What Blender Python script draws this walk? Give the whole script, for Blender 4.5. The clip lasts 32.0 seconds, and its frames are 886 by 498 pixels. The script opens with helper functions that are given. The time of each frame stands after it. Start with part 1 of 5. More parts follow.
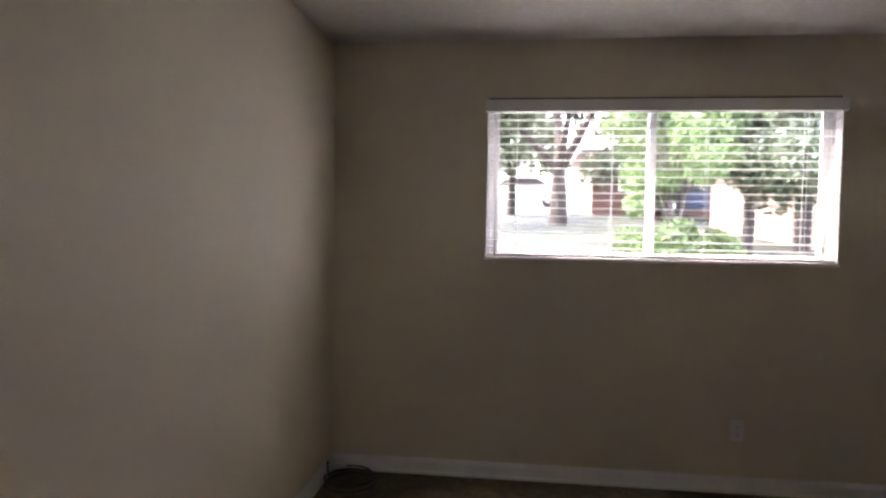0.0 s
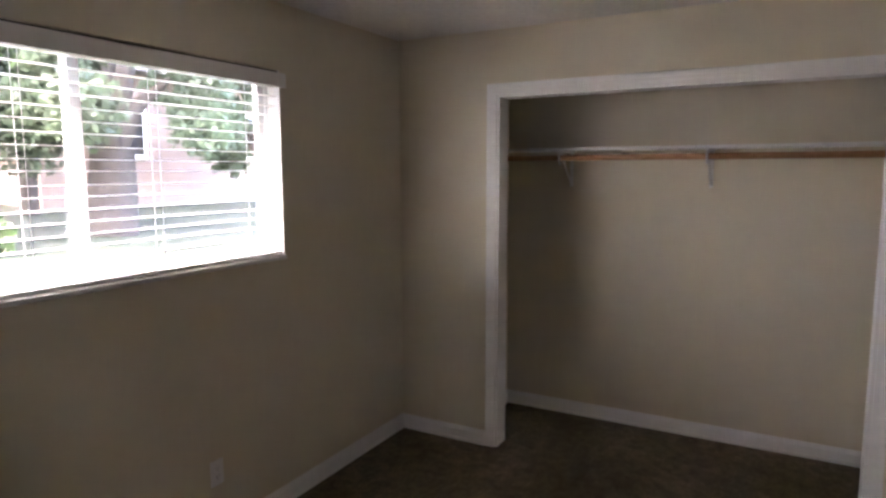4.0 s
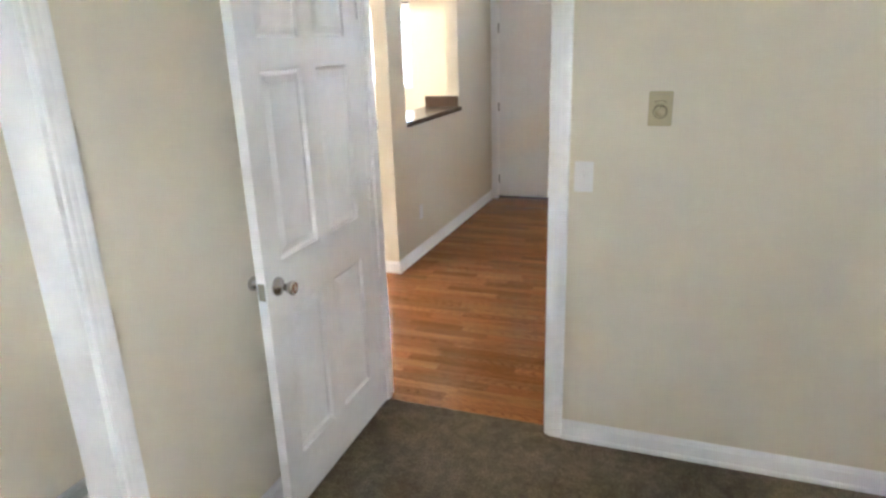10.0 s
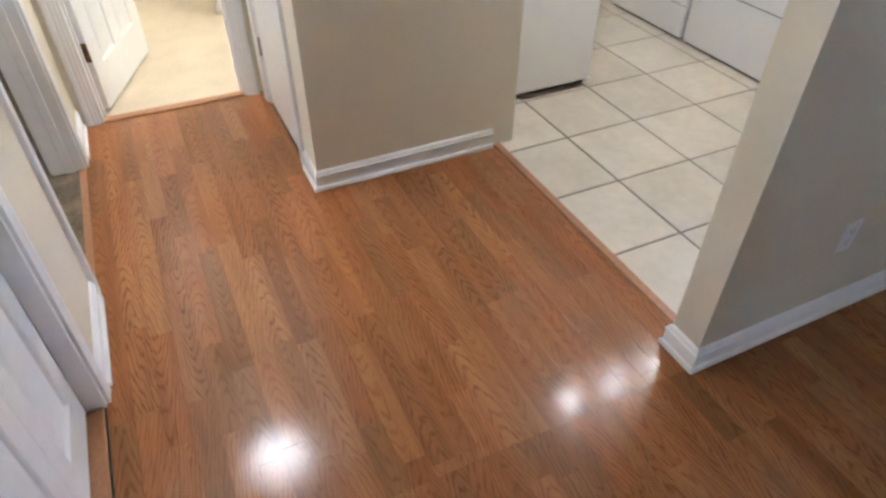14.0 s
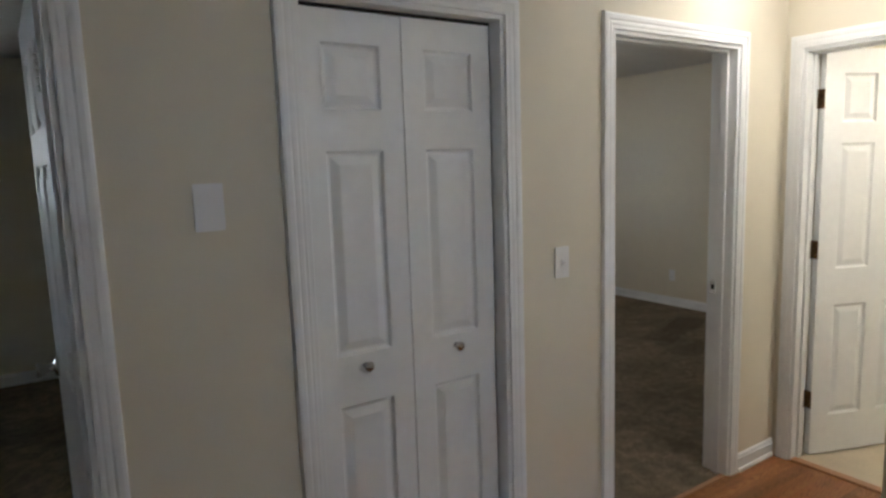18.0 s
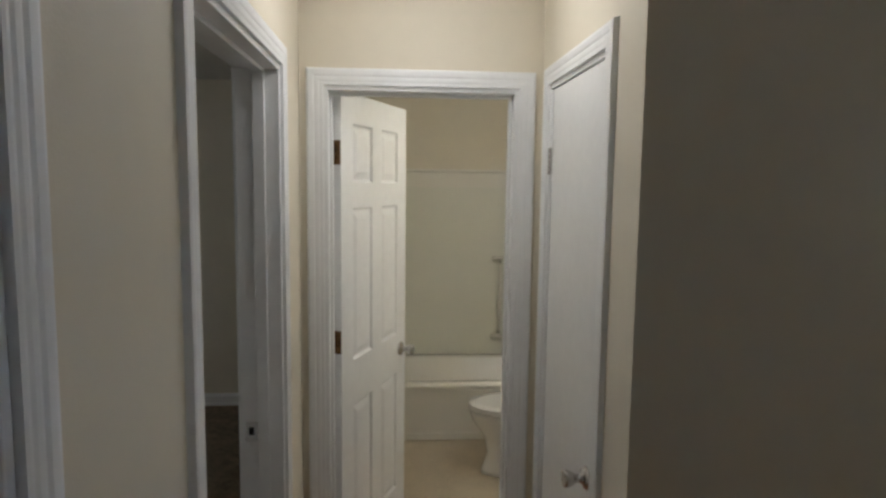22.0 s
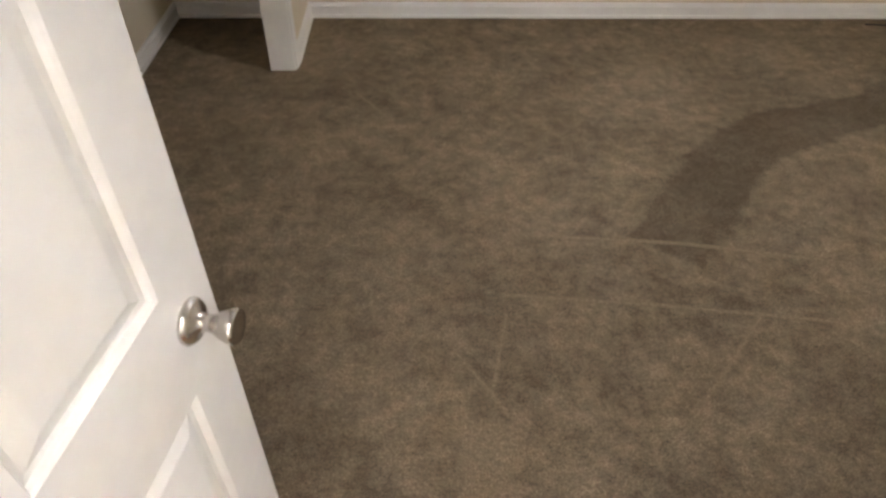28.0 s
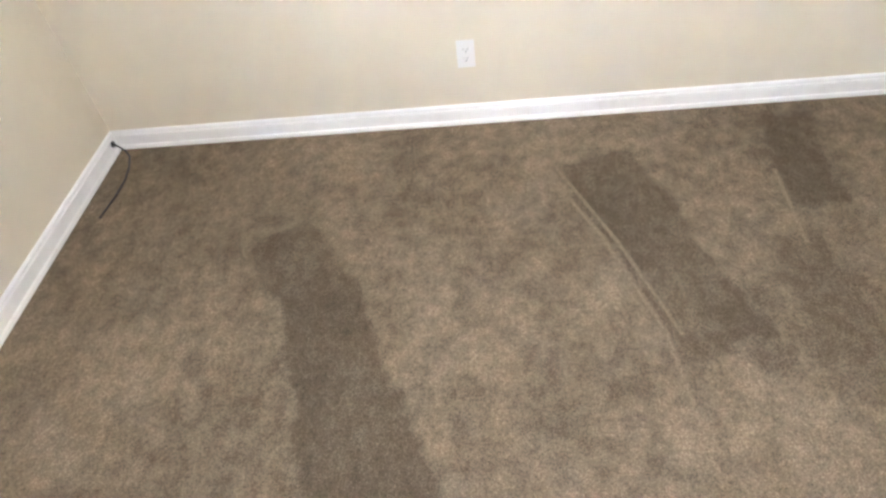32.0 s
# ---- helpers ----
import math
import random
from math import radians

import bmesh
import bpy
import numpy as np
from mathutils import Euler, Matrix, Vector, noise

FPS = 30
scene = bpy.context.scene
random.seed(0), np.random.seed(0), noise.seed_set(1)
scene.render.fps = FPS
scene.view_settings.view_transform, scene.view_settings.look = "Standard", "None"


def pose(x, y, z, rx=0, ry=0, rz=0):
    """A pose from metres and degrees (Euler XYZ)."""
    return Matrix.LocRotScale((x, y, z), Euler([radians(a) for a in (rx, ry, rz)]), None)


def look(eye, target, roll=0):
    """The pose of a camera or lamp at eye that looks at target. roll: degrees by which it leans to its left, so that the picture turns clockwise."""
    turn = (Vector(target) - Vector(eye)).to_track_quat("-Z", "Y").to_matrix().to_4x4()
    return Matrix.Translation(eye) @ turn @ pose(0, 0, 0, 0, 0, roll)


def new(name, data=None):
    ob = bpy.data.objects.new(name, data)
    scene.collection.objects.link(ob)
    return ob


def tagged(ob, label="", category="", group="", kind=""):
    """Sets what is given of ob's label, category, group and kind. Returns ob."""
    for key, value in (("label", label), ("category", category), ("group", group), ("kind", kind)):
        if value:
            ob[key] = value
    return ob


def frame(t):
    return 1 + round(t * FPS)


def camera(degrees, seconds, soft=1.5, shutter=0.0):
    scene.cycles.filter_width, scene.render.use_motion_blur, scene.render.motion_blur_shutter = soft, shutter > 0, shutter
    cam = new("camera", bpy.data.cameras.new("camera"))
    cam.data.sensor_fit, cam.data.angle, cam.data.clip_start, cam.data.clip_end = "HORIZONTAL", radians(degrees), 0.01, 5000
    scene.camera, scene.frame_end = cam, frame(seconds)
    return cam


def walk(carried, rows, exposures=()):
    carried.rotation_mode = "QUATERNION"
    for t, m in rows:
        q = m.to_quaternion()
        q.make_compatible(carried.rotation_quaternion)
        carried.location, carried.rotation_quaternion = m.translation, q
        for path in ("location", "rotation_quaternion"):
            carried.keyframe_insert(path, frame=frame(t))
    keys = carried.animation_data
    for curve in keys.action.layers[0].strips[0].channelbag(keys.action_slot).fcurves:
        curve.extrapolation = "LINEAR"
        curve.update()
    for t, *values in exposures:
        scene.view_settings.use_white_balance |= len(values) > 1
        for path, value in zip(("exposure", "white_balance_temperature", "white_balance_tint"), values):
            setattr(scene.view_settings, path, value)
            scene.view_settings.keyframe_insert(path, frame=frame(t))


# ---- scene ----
# ---- camera ----
cam = camera(69.7, 32.0, soft=2.7)
PATH = [
    (0, (-2.678, 0.354, 1.423), (-2.911, 2.339, 1.337), 0.9),
    (0.5, (-2.887, 0.462, 1.469), (-2.848, 2.458, 1.341), 0.6),
    (1, (-3.118, 0.554, 1.560), (-2.762, 2.514, 1.367), 0.6),
    (1.5, (-3.345, 0.583, 1.660), (-2.701, 2.463, 1.431), 0.3),
    (2, (-3.371, 0.731, 1.608), (-2.519, 2.530, 1.410), -0.1),
    (2.5, (-3.295, 0.891, 1.606), (-2.214, 2.563, 1.416), -0.4),
    (3, (-3.309, 1.133, 1.578), (-1.968, 2.604, 1.390), -0.1),
    (3.5, (-3.318, 1.417, 1.624), (-1.757, 2.647, 1.408), -0.2),
    (5.5, (-3.326, 2.524, 1.645), (-1.347, 2.589, 1.363), 0.8),
    (6, (-3.140, 2.731, 1.616), (-1.177, 2.479, 1.331), 1.0),
    (6.5, (-3.065, 3.042, 1.605), (-1.175, 2.438, 1.347), 0.6),
    (7, (-3.044, 3.235, 1.588), (-1.274, 2.336, 1.351), 0.1),
    (7.5, (-2.794, 3.189, 1.611), (-1.174, 2.050, 1.334), -0.0),
    (8, (-2.522, 3.171, 1.617), (-1.108, 1.792, 1.300), 0.6),
    (8.5, (-2.222, 3.169, 1.641), (-1.033, 1.597, 1.297), -0.8),
    (9, (-1.945, 2.997, 1.634), (-0.929, 1.318, 1.248), -1.5),
    (9.5, (-1.661, 2.752, 1.653), (-0.801, 1.000, 1.216), -1.7),
    (10, (-1.342, 2.418, 1.647), (-0.669, 0.636, 1.037), -1.9),
    (10.5, (-1.182, 2.016, 1.618), (-0.539, 0.288, 0.842), -3.6),
    (11, (-1.004, 1.633, 1.610), (-0.472, -0.061, 0.690), -1.5),
    (11.5, (-0.753, 1.282, 1.629), (-0.382, -0.425, 0.654), -1.8),
    (12, (-0.729, 0.735, 1.562), (-0.212, -0.898, 0.529), -1.0),
    (12.5, (-0.582, 0.358, 1.636), (-0.007, -1.167, 0.477), 2.0),
    (13, (-0.334, -0.002, 1.530), (0.360, -1.443, 0.329), 1.4),
    (13.5, (-0.283, -0.261, 1.588), (0.846, -1.325, 0.325), -0.0),
    (14, (-0.201, -0.525, 1.548), (1.166, -1.181, 0.244), 0.4),
    (14.5, (-0.033, -0.767, 1.567), (1.394, -1.077, 0.202), 0.8),
    (15, (0.033, -0.922, 1.577), (1.465, -0.834, 0.184), 1.9),
    (15.5, (0.021, -1.224, 1.639), (1.333, -0.733, 0.212), -0.3),
    (17.5, (-0.134, -1.790, 1.674), (0.848, -0.227, 0.906), 0.1),
    (18, (-0.175, -1.810, 1.557), (0.923, -0.160, 1.288), -1.9),
    (18.5, (-0.185, -1.750, 1.667), (0.963, -0.112, 1.631), 0.2),
    (19, (-0.137, -1.690, 1.693), (1.118, -0.134, 1.742), -0.1),
    (19.5, (-0.079, -1.505, 1.655), (1.443, -0.211, 1.749), -1.1),
    (20, (0.025, -1.248, 1.667), (1.754, -0.245, 1.751), 0.9),
    (20.5, (0.224, -1.025, 1.681), (2.090, -0.318, 1.816), 0.1),
    (21, (0.419, -0.764, 1.712), (2.391, -0.440, 1.786), 0.8),
    (21.5, (0.606, -0.503, 1.756), (2.605, -0.541, 1.783), -0.0),
    (22, (0.632, -0.472, 1.690), (2.616, -0.617, 1.484), 0.7),
    (22.5, (0.706, -0.468, 1.606), (2.604, -0.613, 0.992), 1.1),
    (23, (0.750, -0.469, 1.551), (2.491, -0.592, 0.573), 0.9),
    (23.5, (0.786, -0.471, 1.507), (2.357, -0.573, 0.273), 1.7),
    (24, (0.957, -0.539, 1.482), (2.373, -0.427, 0.075), 2.1),
    (24.5, (1.238, -0.657, 1.539), (2.526, -0.163, 0.090), 3.1),
    (25, (1.541, -0.522, 1.484), (2.689, 0.215, 0.021), 4.7),
    (25.5, (1.721, -0.471, 1.475), (2.556, 0.496, -0.064), 5.8),
    (27.5, (2.222, -0.092, 1.558), (2.329, 1.363, 0.191), -0.7),
    (28, (2.2185, 0.165, 1.523), (2.308, 1.642, 0.178), 1.5),
    (28.5, (2.268, 0.474, 1.536), (2.335, 1.957, 0.196), 3.0),
    (29, (2.177, 0.818, 1.592), (2.439, 2.271, 0.244), 2.9),
    (29.5, (2.239, 1.181, 1.658), (2.690, 2.559, 0.281), 1.0),
    (30, (2.438, 1.509, 1.571), (3.134, 2.836, 0.247), -1.6),
    (30.5, (2.634, 1.746, 1.643), (3.587, 2.873, 0.294), -2.8),
    (31, (2.795, 2.041, 1.608), (4.006, 2.834, 0.229), -4.4),
    (31.5, (2.995, 2.223, 1.583), (4.327, 2.650, 0.154), -5.8),
    (32, (3.132, 2.209, 1.575), (4.521, 2.387, 0.147), -8.4),
]
EXPOSURES = [
    (0.0, 5.72, 6560, 26), (1.0, 6.04, 6580, 26), (3.0, 6.05, 6580, 26), (6.0, 6.52, 6400, 24), (7.0, 7.23, 6030, 19), (8.0, 7.52, 6000, 19), (9.0, 7.40, 6080, 18),
    (11.0, 7.80, 5880, 12), (12.0, 6.85, 5820, 13), (13.0, 7.08, 5760, 24), (14.0, 6.65, 5200, 13), (15.0, 6.88, 5070, 9), (17.5, 5.80, 5230, 10), (18.0, 5.05, 5610, 11),
    (19.0, 4.53, 5650, 12), (20.0, 4.14, 5600, 11), (21.0, 4.36, 5480, 11), (22.0, 4.20, 5440, 11), (23.0, 5.85, 5480, 12), (24.0, 6.60, 5160, 12), (25.0, 6.10, 5110, 12),
    (27.5, 7.05, 5960, 17), (28.0, 6.95, 5910, 17), (29.0, 8.07, 5230, 15), (30.0, 8.22, 5010, 13), (31.0, 8.27, 5090, 14), (32.0, 8.10, 5320, 16),
]
walk(cam, [(t, look(eye, target, roll)) for t, eye, target, roll in PATH], EXPOSURES)

# ---- daylight ----
world = bpy.data.worlds.new("sky")
scene.world = world
world.use_nodes = True
wn = world.node_tree
sky = wn.nodes.new("ShaderNodeTexSky")
sky.sky_type, sky.sun_disc = "NISHITA", False
sky.sun_elevation, sky.sun_rotation = radians(58), radians(282)
sky.air_density, sky.dust_density = 1.0, 6.0
wn.links.new(sky.outputs[0], wn.nodes["Background"].inputs[0])
wn.nodes["Background"].inputs[1].default_value = 0.15
sun_data = bpy.data.lights.new("sun", "SUN")
sun_data.energy, sun_data.angle, sun_data.color = 0.5, radians(14.0), (1.0, 0.96, 0.90)
sun = new("sun", sun_data)
sun.matrix_world = look((20 * math.sin(radians(282)), 20 * math.cos(radians(282)), 20 * math.tan(radians(58))), (0, 0, 0))

# the sky's light in the opening of the kitchen window
pane_data = bpy.data.lights.new("kitchen_window_daylight", "AREA")
pane_data.shape, pane_data.size, pane_data.size_y, pane_data.energy, pane_data.color = "RECTANGLE", 1.2, 0.8, 0.13, (0.92, 0.96, 1.0)
pane_light = new("kitchen_window_daylight", pane_data)
pane_light.matrix_world = look((2.125, -4.475, 1.635), (2.125, 0.0, 1.5))


# ---- materials ----
def material(name, colour, rough=0.6, metal=0.0, grain=0.0, grain_scale=60.0, stain=0.0, stain_scale=2.5, bump=0.0, bump_scale=200.0, spec=0.5, coat=0.0, piece=0.0):
    """Principled paint with fine grain, broad stains and relief, all in world metres."""
    m = bpy.data.materials.new(name)
    m.use_nodes = True
    nt = m.node_tree
    b = nt.nodes["Principled BSDF"]
    b.inputs["Roughness"].default_value, b.inputs["Metallic"].default_value = rough, metal
    b.inputs["Specular IOR Level"].default_value = spec
    b.inputs["Coat Weight"].default_value = coat
    rgb = nt.nodes.new("ShaderNodeRGB")
    rgb.outputs[0].default_value = (*colour, 1)
    out = rgb.outputs[0]
    geo = nt.nodes.new("ShaderNodeNewGeometry")

    def noise_tex(scale, detail=4.0):
        n = nt.nodes.new("ShaderNodeTexNoise")
        n.inputs["Scale"].default_value, n.inputs["Detail"].default_value = scale, detail
        nt.links.new(geo.outputs["Position"], n.inputs["Vector"])
        return n.outputs["Fac"]

    def vary(src, fac, amount):
        mr = nt.nodes.new("ShaderNodeMapRange")
        mr.inputs["From Min"].default_value, mr.inputs["From Max"].default_value = 0.3, 0.7
        mr.inputs["To Min"].default_value, mr.inputs["To Max"].default_value = 1 - amount, 1 + amount
        nt.links.new(fac, mr.inputs["Value"])
        mul = nt.nodes.new("ShaderNodeVectorMath")
        mul.operation = "SCALE"
        nt.links.new(src, mul.inputs[0])
        nt.links.new(mr.outputs[0], mul.inputs["Scale"])
        return mul.outputs[0]

    if grain:
        out = vary(out, noise_tex(grain_scale), grain)
    if stain:
        out = vary(out, noise_tex(stain_scale, 6.0), stain)
    if piece:
        info = nt.nodes.new("ShaderNodeObjectInfo")
        out = vary(out, info.outputs["Random"], piece)
    nt.links.new(out, b.inputs["Base Color"])
    if bump:
        bp = nt.nodes.new("ShaderNodeBump")
        bp.inputs["Strength"].default_value, bp.inputs["Distance"].default_value = bump, 0.004
        nt.links.new(noise_tex(bump_scale, 3.0), bp.inputs["Height"])
        nt.links.new(bp.outputs[0], b.inputs["Normal"])
    return m


PAINT = material("wall_paint", (0.735, 0.677, 0.541), 0.62, grain=0.012, grain_scale=14, stain=0.012, stain_scale=1.1, bump=0.12, bump_scale=170, spec=0.35)
CEIL = material("ceiling_texture", (0.80, 0.78, 0.74), 0.9, grain=0.06, grain_scale=45, stain=0.03, bump=1.0, bump_scale=48, spec=0.2)
TRIM = material("white_trim_paint", (0.86, 0.865, 0.85), 0.38, grain=0.02, grain_scale=30, stain=0.03, stain_scale=3, bump=0.06, bump_scale=120)
DOORW = material("white_door_paint", (0.86, 0.865, 0.85), 0.42, grain=0.02, grain_scale=25, stain=0.03, stain_scale=2, bump=0.1, bump_scale=260)
PLATE = material("white_plastic", (0.82, 0.81, 0.79), 0.35, stain=0.02)
TAN_DARK = material("scale_and_shade_tan", (0.20, 0.165, 0.08), 0.5)
TAN = material("yellowed_plastic", (0.49, 0.43, 0.24), 0.45, stain=0.05, stain_scale=20)
NICKEL = material("brushed_nickel", (0.55, 0.53, 0.50), 0.22, 1.0, grain=0.05, grain_scale=300)
DARKMETAL = material("dark_bronze", (0.10, 0.065, 0.04), 0.45, 0.8, grain=0.15, grain_scale=120)
RUST = material("painted_over_hinge", (0.20, 0.16, 0.07), 0.5, 0.6, grain=0.2, grain_scale=150, bump=0.3)
WOODROD = material("closet_rod_wood", (0.43, 0.23, 0.11), 0.45, grain=0.12, grain_scale=80, stain=0.1, stain_scale=6)
BLACK = material("black_rubber", (0.012, 0.012, 0.013), 0.45, grain=0.1)
AGED = material("aged_brass", (0.20, 0.115, 0.045), 0.42, 0.7, grain=0.45, grain_scale=140, stain=0.5, stain_scale=40)
GAP = material("dark_gap", (0.02, 0.018, 0.016), 0.8)
GROUT = material("grout", (0.17, 0.14, 0.10), 0.9, grain=0.15, grain_scale=90, bump=0.3)
TILE = material("cream_tile", (0.62, 0.56, 0.46), 0.30, grain=0.05, grain_scale=22, stain=0.07, stain_scale=5, bump=0.05, bump_scale=60, piece=0.04)
VINYL = material("bath_vinyl", (0.54, 0.46, 0.33), 0.35, grain=0.06, grain_scale=60, stain=0.08, stain_scale=6)
ENAMEL = material("white_enamel", (0.82, 0.81, 0.78), 0.18, stain=0.01, coat=0.3)
APPL = material("appliance_white", (0.80, 0.79, 0.77), 0.3, stain=0.015)
TUBM = material("tub_acrylic", (0.80, 0.77, 0.68), 0.22, stain=0.02)
SURROUND = material("tub_surround", (0.76, 0.75, 0.65), 0.25, stain=0.03)
COUNTER = material("brown_laminate_counter", (0.10, 0.065, 0.045), 0.22, grain=0.3, grain_scale=120, stain=0.1)
FILTER = material("grey_filter_mesh", (0.21, 0.21, 0.175), 0.9, grain=0.15, grain_scale=500, stain=0.35, stain_scale=9)
THRESH = material("threshold_oak", (0.38, 0.18, 0.075), 0.4, grain=0.12, grain_scale=70)


def glow(name, colour, strength):
    m = bpy.data.materials.new(name)
    m.use_nodes = True
    b = m.node_tree.nodes["Principled BSDF"]
    b.inputs["Base Color"].default_value = (*colour, 1)
    b.inputs["Emission Color"].default_value = (*colour, 1)
    b.inputs["Emission Strength"].default_value = strength
    return m


def carpet_material():
    m = bpy.data.materials.new("taupe_cut_pile_carpet")
    m.use_nodes = True
    nt = m.node_tree
    ln, nn = nt.links.new, nt.nodes.new
    b = nt.nodes["Principled BSDF"]
    b.inputs["Roughness"].default_value, b.inputs["Specular IOR Level"].default_value = 0.95, 0.1
    b.inputs["Sheen Weight"].default_value, b.inputs["Sheen Roughness"].default_value = 0.06, 0.5
    b.inputs["Sheen Tint"].default_value = (0.9, 0.72, 0.42, 1)
    geo = nn("ShaderNodeNewGeometry")

    def noise_tex(scale, detail=4.0, rough=0.55, vec=None):
        n = nn("ShaderNodeTexNoise")
        n.inputs["Scale"].default_value, n.inputs["Detail"].default_value, n.inputs["Roughness"].default_value = scale, detail, rough
        ln(vec or geo.outputs["Position"], n.inputs["Vector"])
        return n

    def maths(op, a, c=None):
        q = nn("ShaderNodeMath")
        q.operation = op
        for i, v in enumerate((a, c)):
            if v is None:
                continue
            if isinstance(v, (int, float)):
                q.inputs[i].default_value = v
            else:
                ln(v, q.inputs[i])
        return q.outputs[0]

    def ranged(v, a, c, lo, hi, smooth=True):
        q = nn("ShaderNodeMapRange")
        q.interpolation_type = "SMOOTHSTEP" if smooth else "LINEAR"
        for k, val in (("From Min", a), ("From Max", c), ("To Min", lo), ("To Max", hi)):
            q.inputs[k].default_value = val
        ln(v, q.inputs["Value"])
        return q.outputs[0]

    # coordinates wobbled a little, so that brushed edges come out ragged
    wob = noise_tex(4.5, 3.0)
    off = nn("ShaderNodeVectorMath")
    off.operation = "MULTIPLY_ADD"
    ln(wob.outputs["Color"], off.inputs[0])
    off.inputs[1].default_value = (0.14, 0.14, 0)
    ln(geo.outputs["Position"], off.inputs[2])
    sh = nn("ShaderNodeVectorMath")
    sh.operation = "SUBTRACT"
    ln(off.outputs[0], sh.inputs[0])
    sh.inputs[1].default_value = (0.07, 0.07, 0)

    def stroke(x0, y0, x1, y1, half):
        """1 inside a brushed stroke from one floor point to another, 0 outside."""
        px = nn("ShaderNodeVectorMath")
        px.operation = "SUBTRACT"
        ln(sh.outputs[0] if half > 0.05 else geo.outputs["Position"], px.inputs[0])
        px.inputs[1].default_value = (x0, y0, 0)
        d = Vector((x1 - x0, y1 - y0, 0))
        run, side = d.normalized(), Vector((y0 - y1, x1 - x0, 0)).normalized()

        def along(axis):
            q = nn("ShaderNodeVectorMath")
            q.operation = "DOT_PRODUCT"
            ln(px.outputs[0], q.inputs[0])
            q.inputs[1].default_value = axis
            return q.outputs["Value"]

        # square ended, as a vacuum head leaves it
        wide = maths("SUBTRACT", maths("ABSOLUTE", along(side)), half)
        reach = maths("SUBTRACT", maths("ABSOLUTE", maths("SUBTRACT", along(run), d.length / 2)), d.length / 2 + min(0.05, half * 0.4))
        return ranged(maths("MAXIMUM", wide, reach), -min(0.03, half), min(0.015, half * 1.2), 1.0, 0.0)

    # trodden pile: pale and dark patches a hand across, fewer of them where the pile was left brushed up
    patch = ranged(noise_tex(8.0, 7.0, 0.66).outputs["Fac"], 0.36, 0.64, 0.80, 1.13)
    scuff = ranged(noise_tex(19.0, 5.0, 0.7).outputs["Fac"], 0.36, 0.64, 0.82, 1.16)
    calm = ranged(noise_tex(0.9, 2.0).outputs["Fac"], 0.46, 0.60, 0.0, 0.45)
    patch = maths("ADD", maths("MULTIPLY", patch, maths("SUBTRACT", 1.0, calm)), maths("MULTIPLY", calm, 1.06))
    broad = maths("MULTIPLY", scuff, ranged(noise_tex(2.2, 4.0, 0.55).outputs["Fac"], 0.34, 0.66, 0.84, 1.12))
    dark = maths("MULTIPLY", patch, broad)
    for x0, y0, x1, y1, half, amount in CARPET_STROKES:
        lay = stroke(x0, y0, x1, y1, half)
        if amount < 1:
            # inside a brushed stroke the pile lies evenly dark
            keep = maths("ADD", maths("MULTIPLY", dark, maths("SUBTRACT", 1.0, lay)), maths("MULTIPLY", maths("MULTIPLY", lay, amount), broad))
            dark = maths("MINIMUM", dark, keep)
        else:
            dark = maths("MAXIMUM", dark, maths("MULTIPLY", lay, amount))
    tone = maths("MULTIPLY", dark, ranged(noise_tex(230.0, 2.0).outputs["Fac"], 0.3, 0.7, 0.5, 1.5, False))
    tone = maths("MULTIPLY", tone, ranged(noise_tex(85.0, 3.0, 0.7).outputs["Fac"], 0.32, 0.68, 0.72, 1.28, False))
    rgb = nn("ShaderNodeVectorMath")
    rgb.operation = "SCALE"
    rgb.inputs[0].default_value = (0.208, 0.165, 0.111)
    ln(tone, rgb.inputs["Scale"])
    ln(rgb.outputs[0], b.inputs["Base Color"])
    bp = nn("ShaderNodeBump")
    bp.inputs["Strength"].default_value, bp.inputs["Distance"].default_value = 0.9, 0.006
    ln(noise_tex(260.0, 3.0, 0.7).outputs["Fac"], bp.inputs["Height"])
    ln(bp.outputs[0], b.inputs["Normal"])
    return m


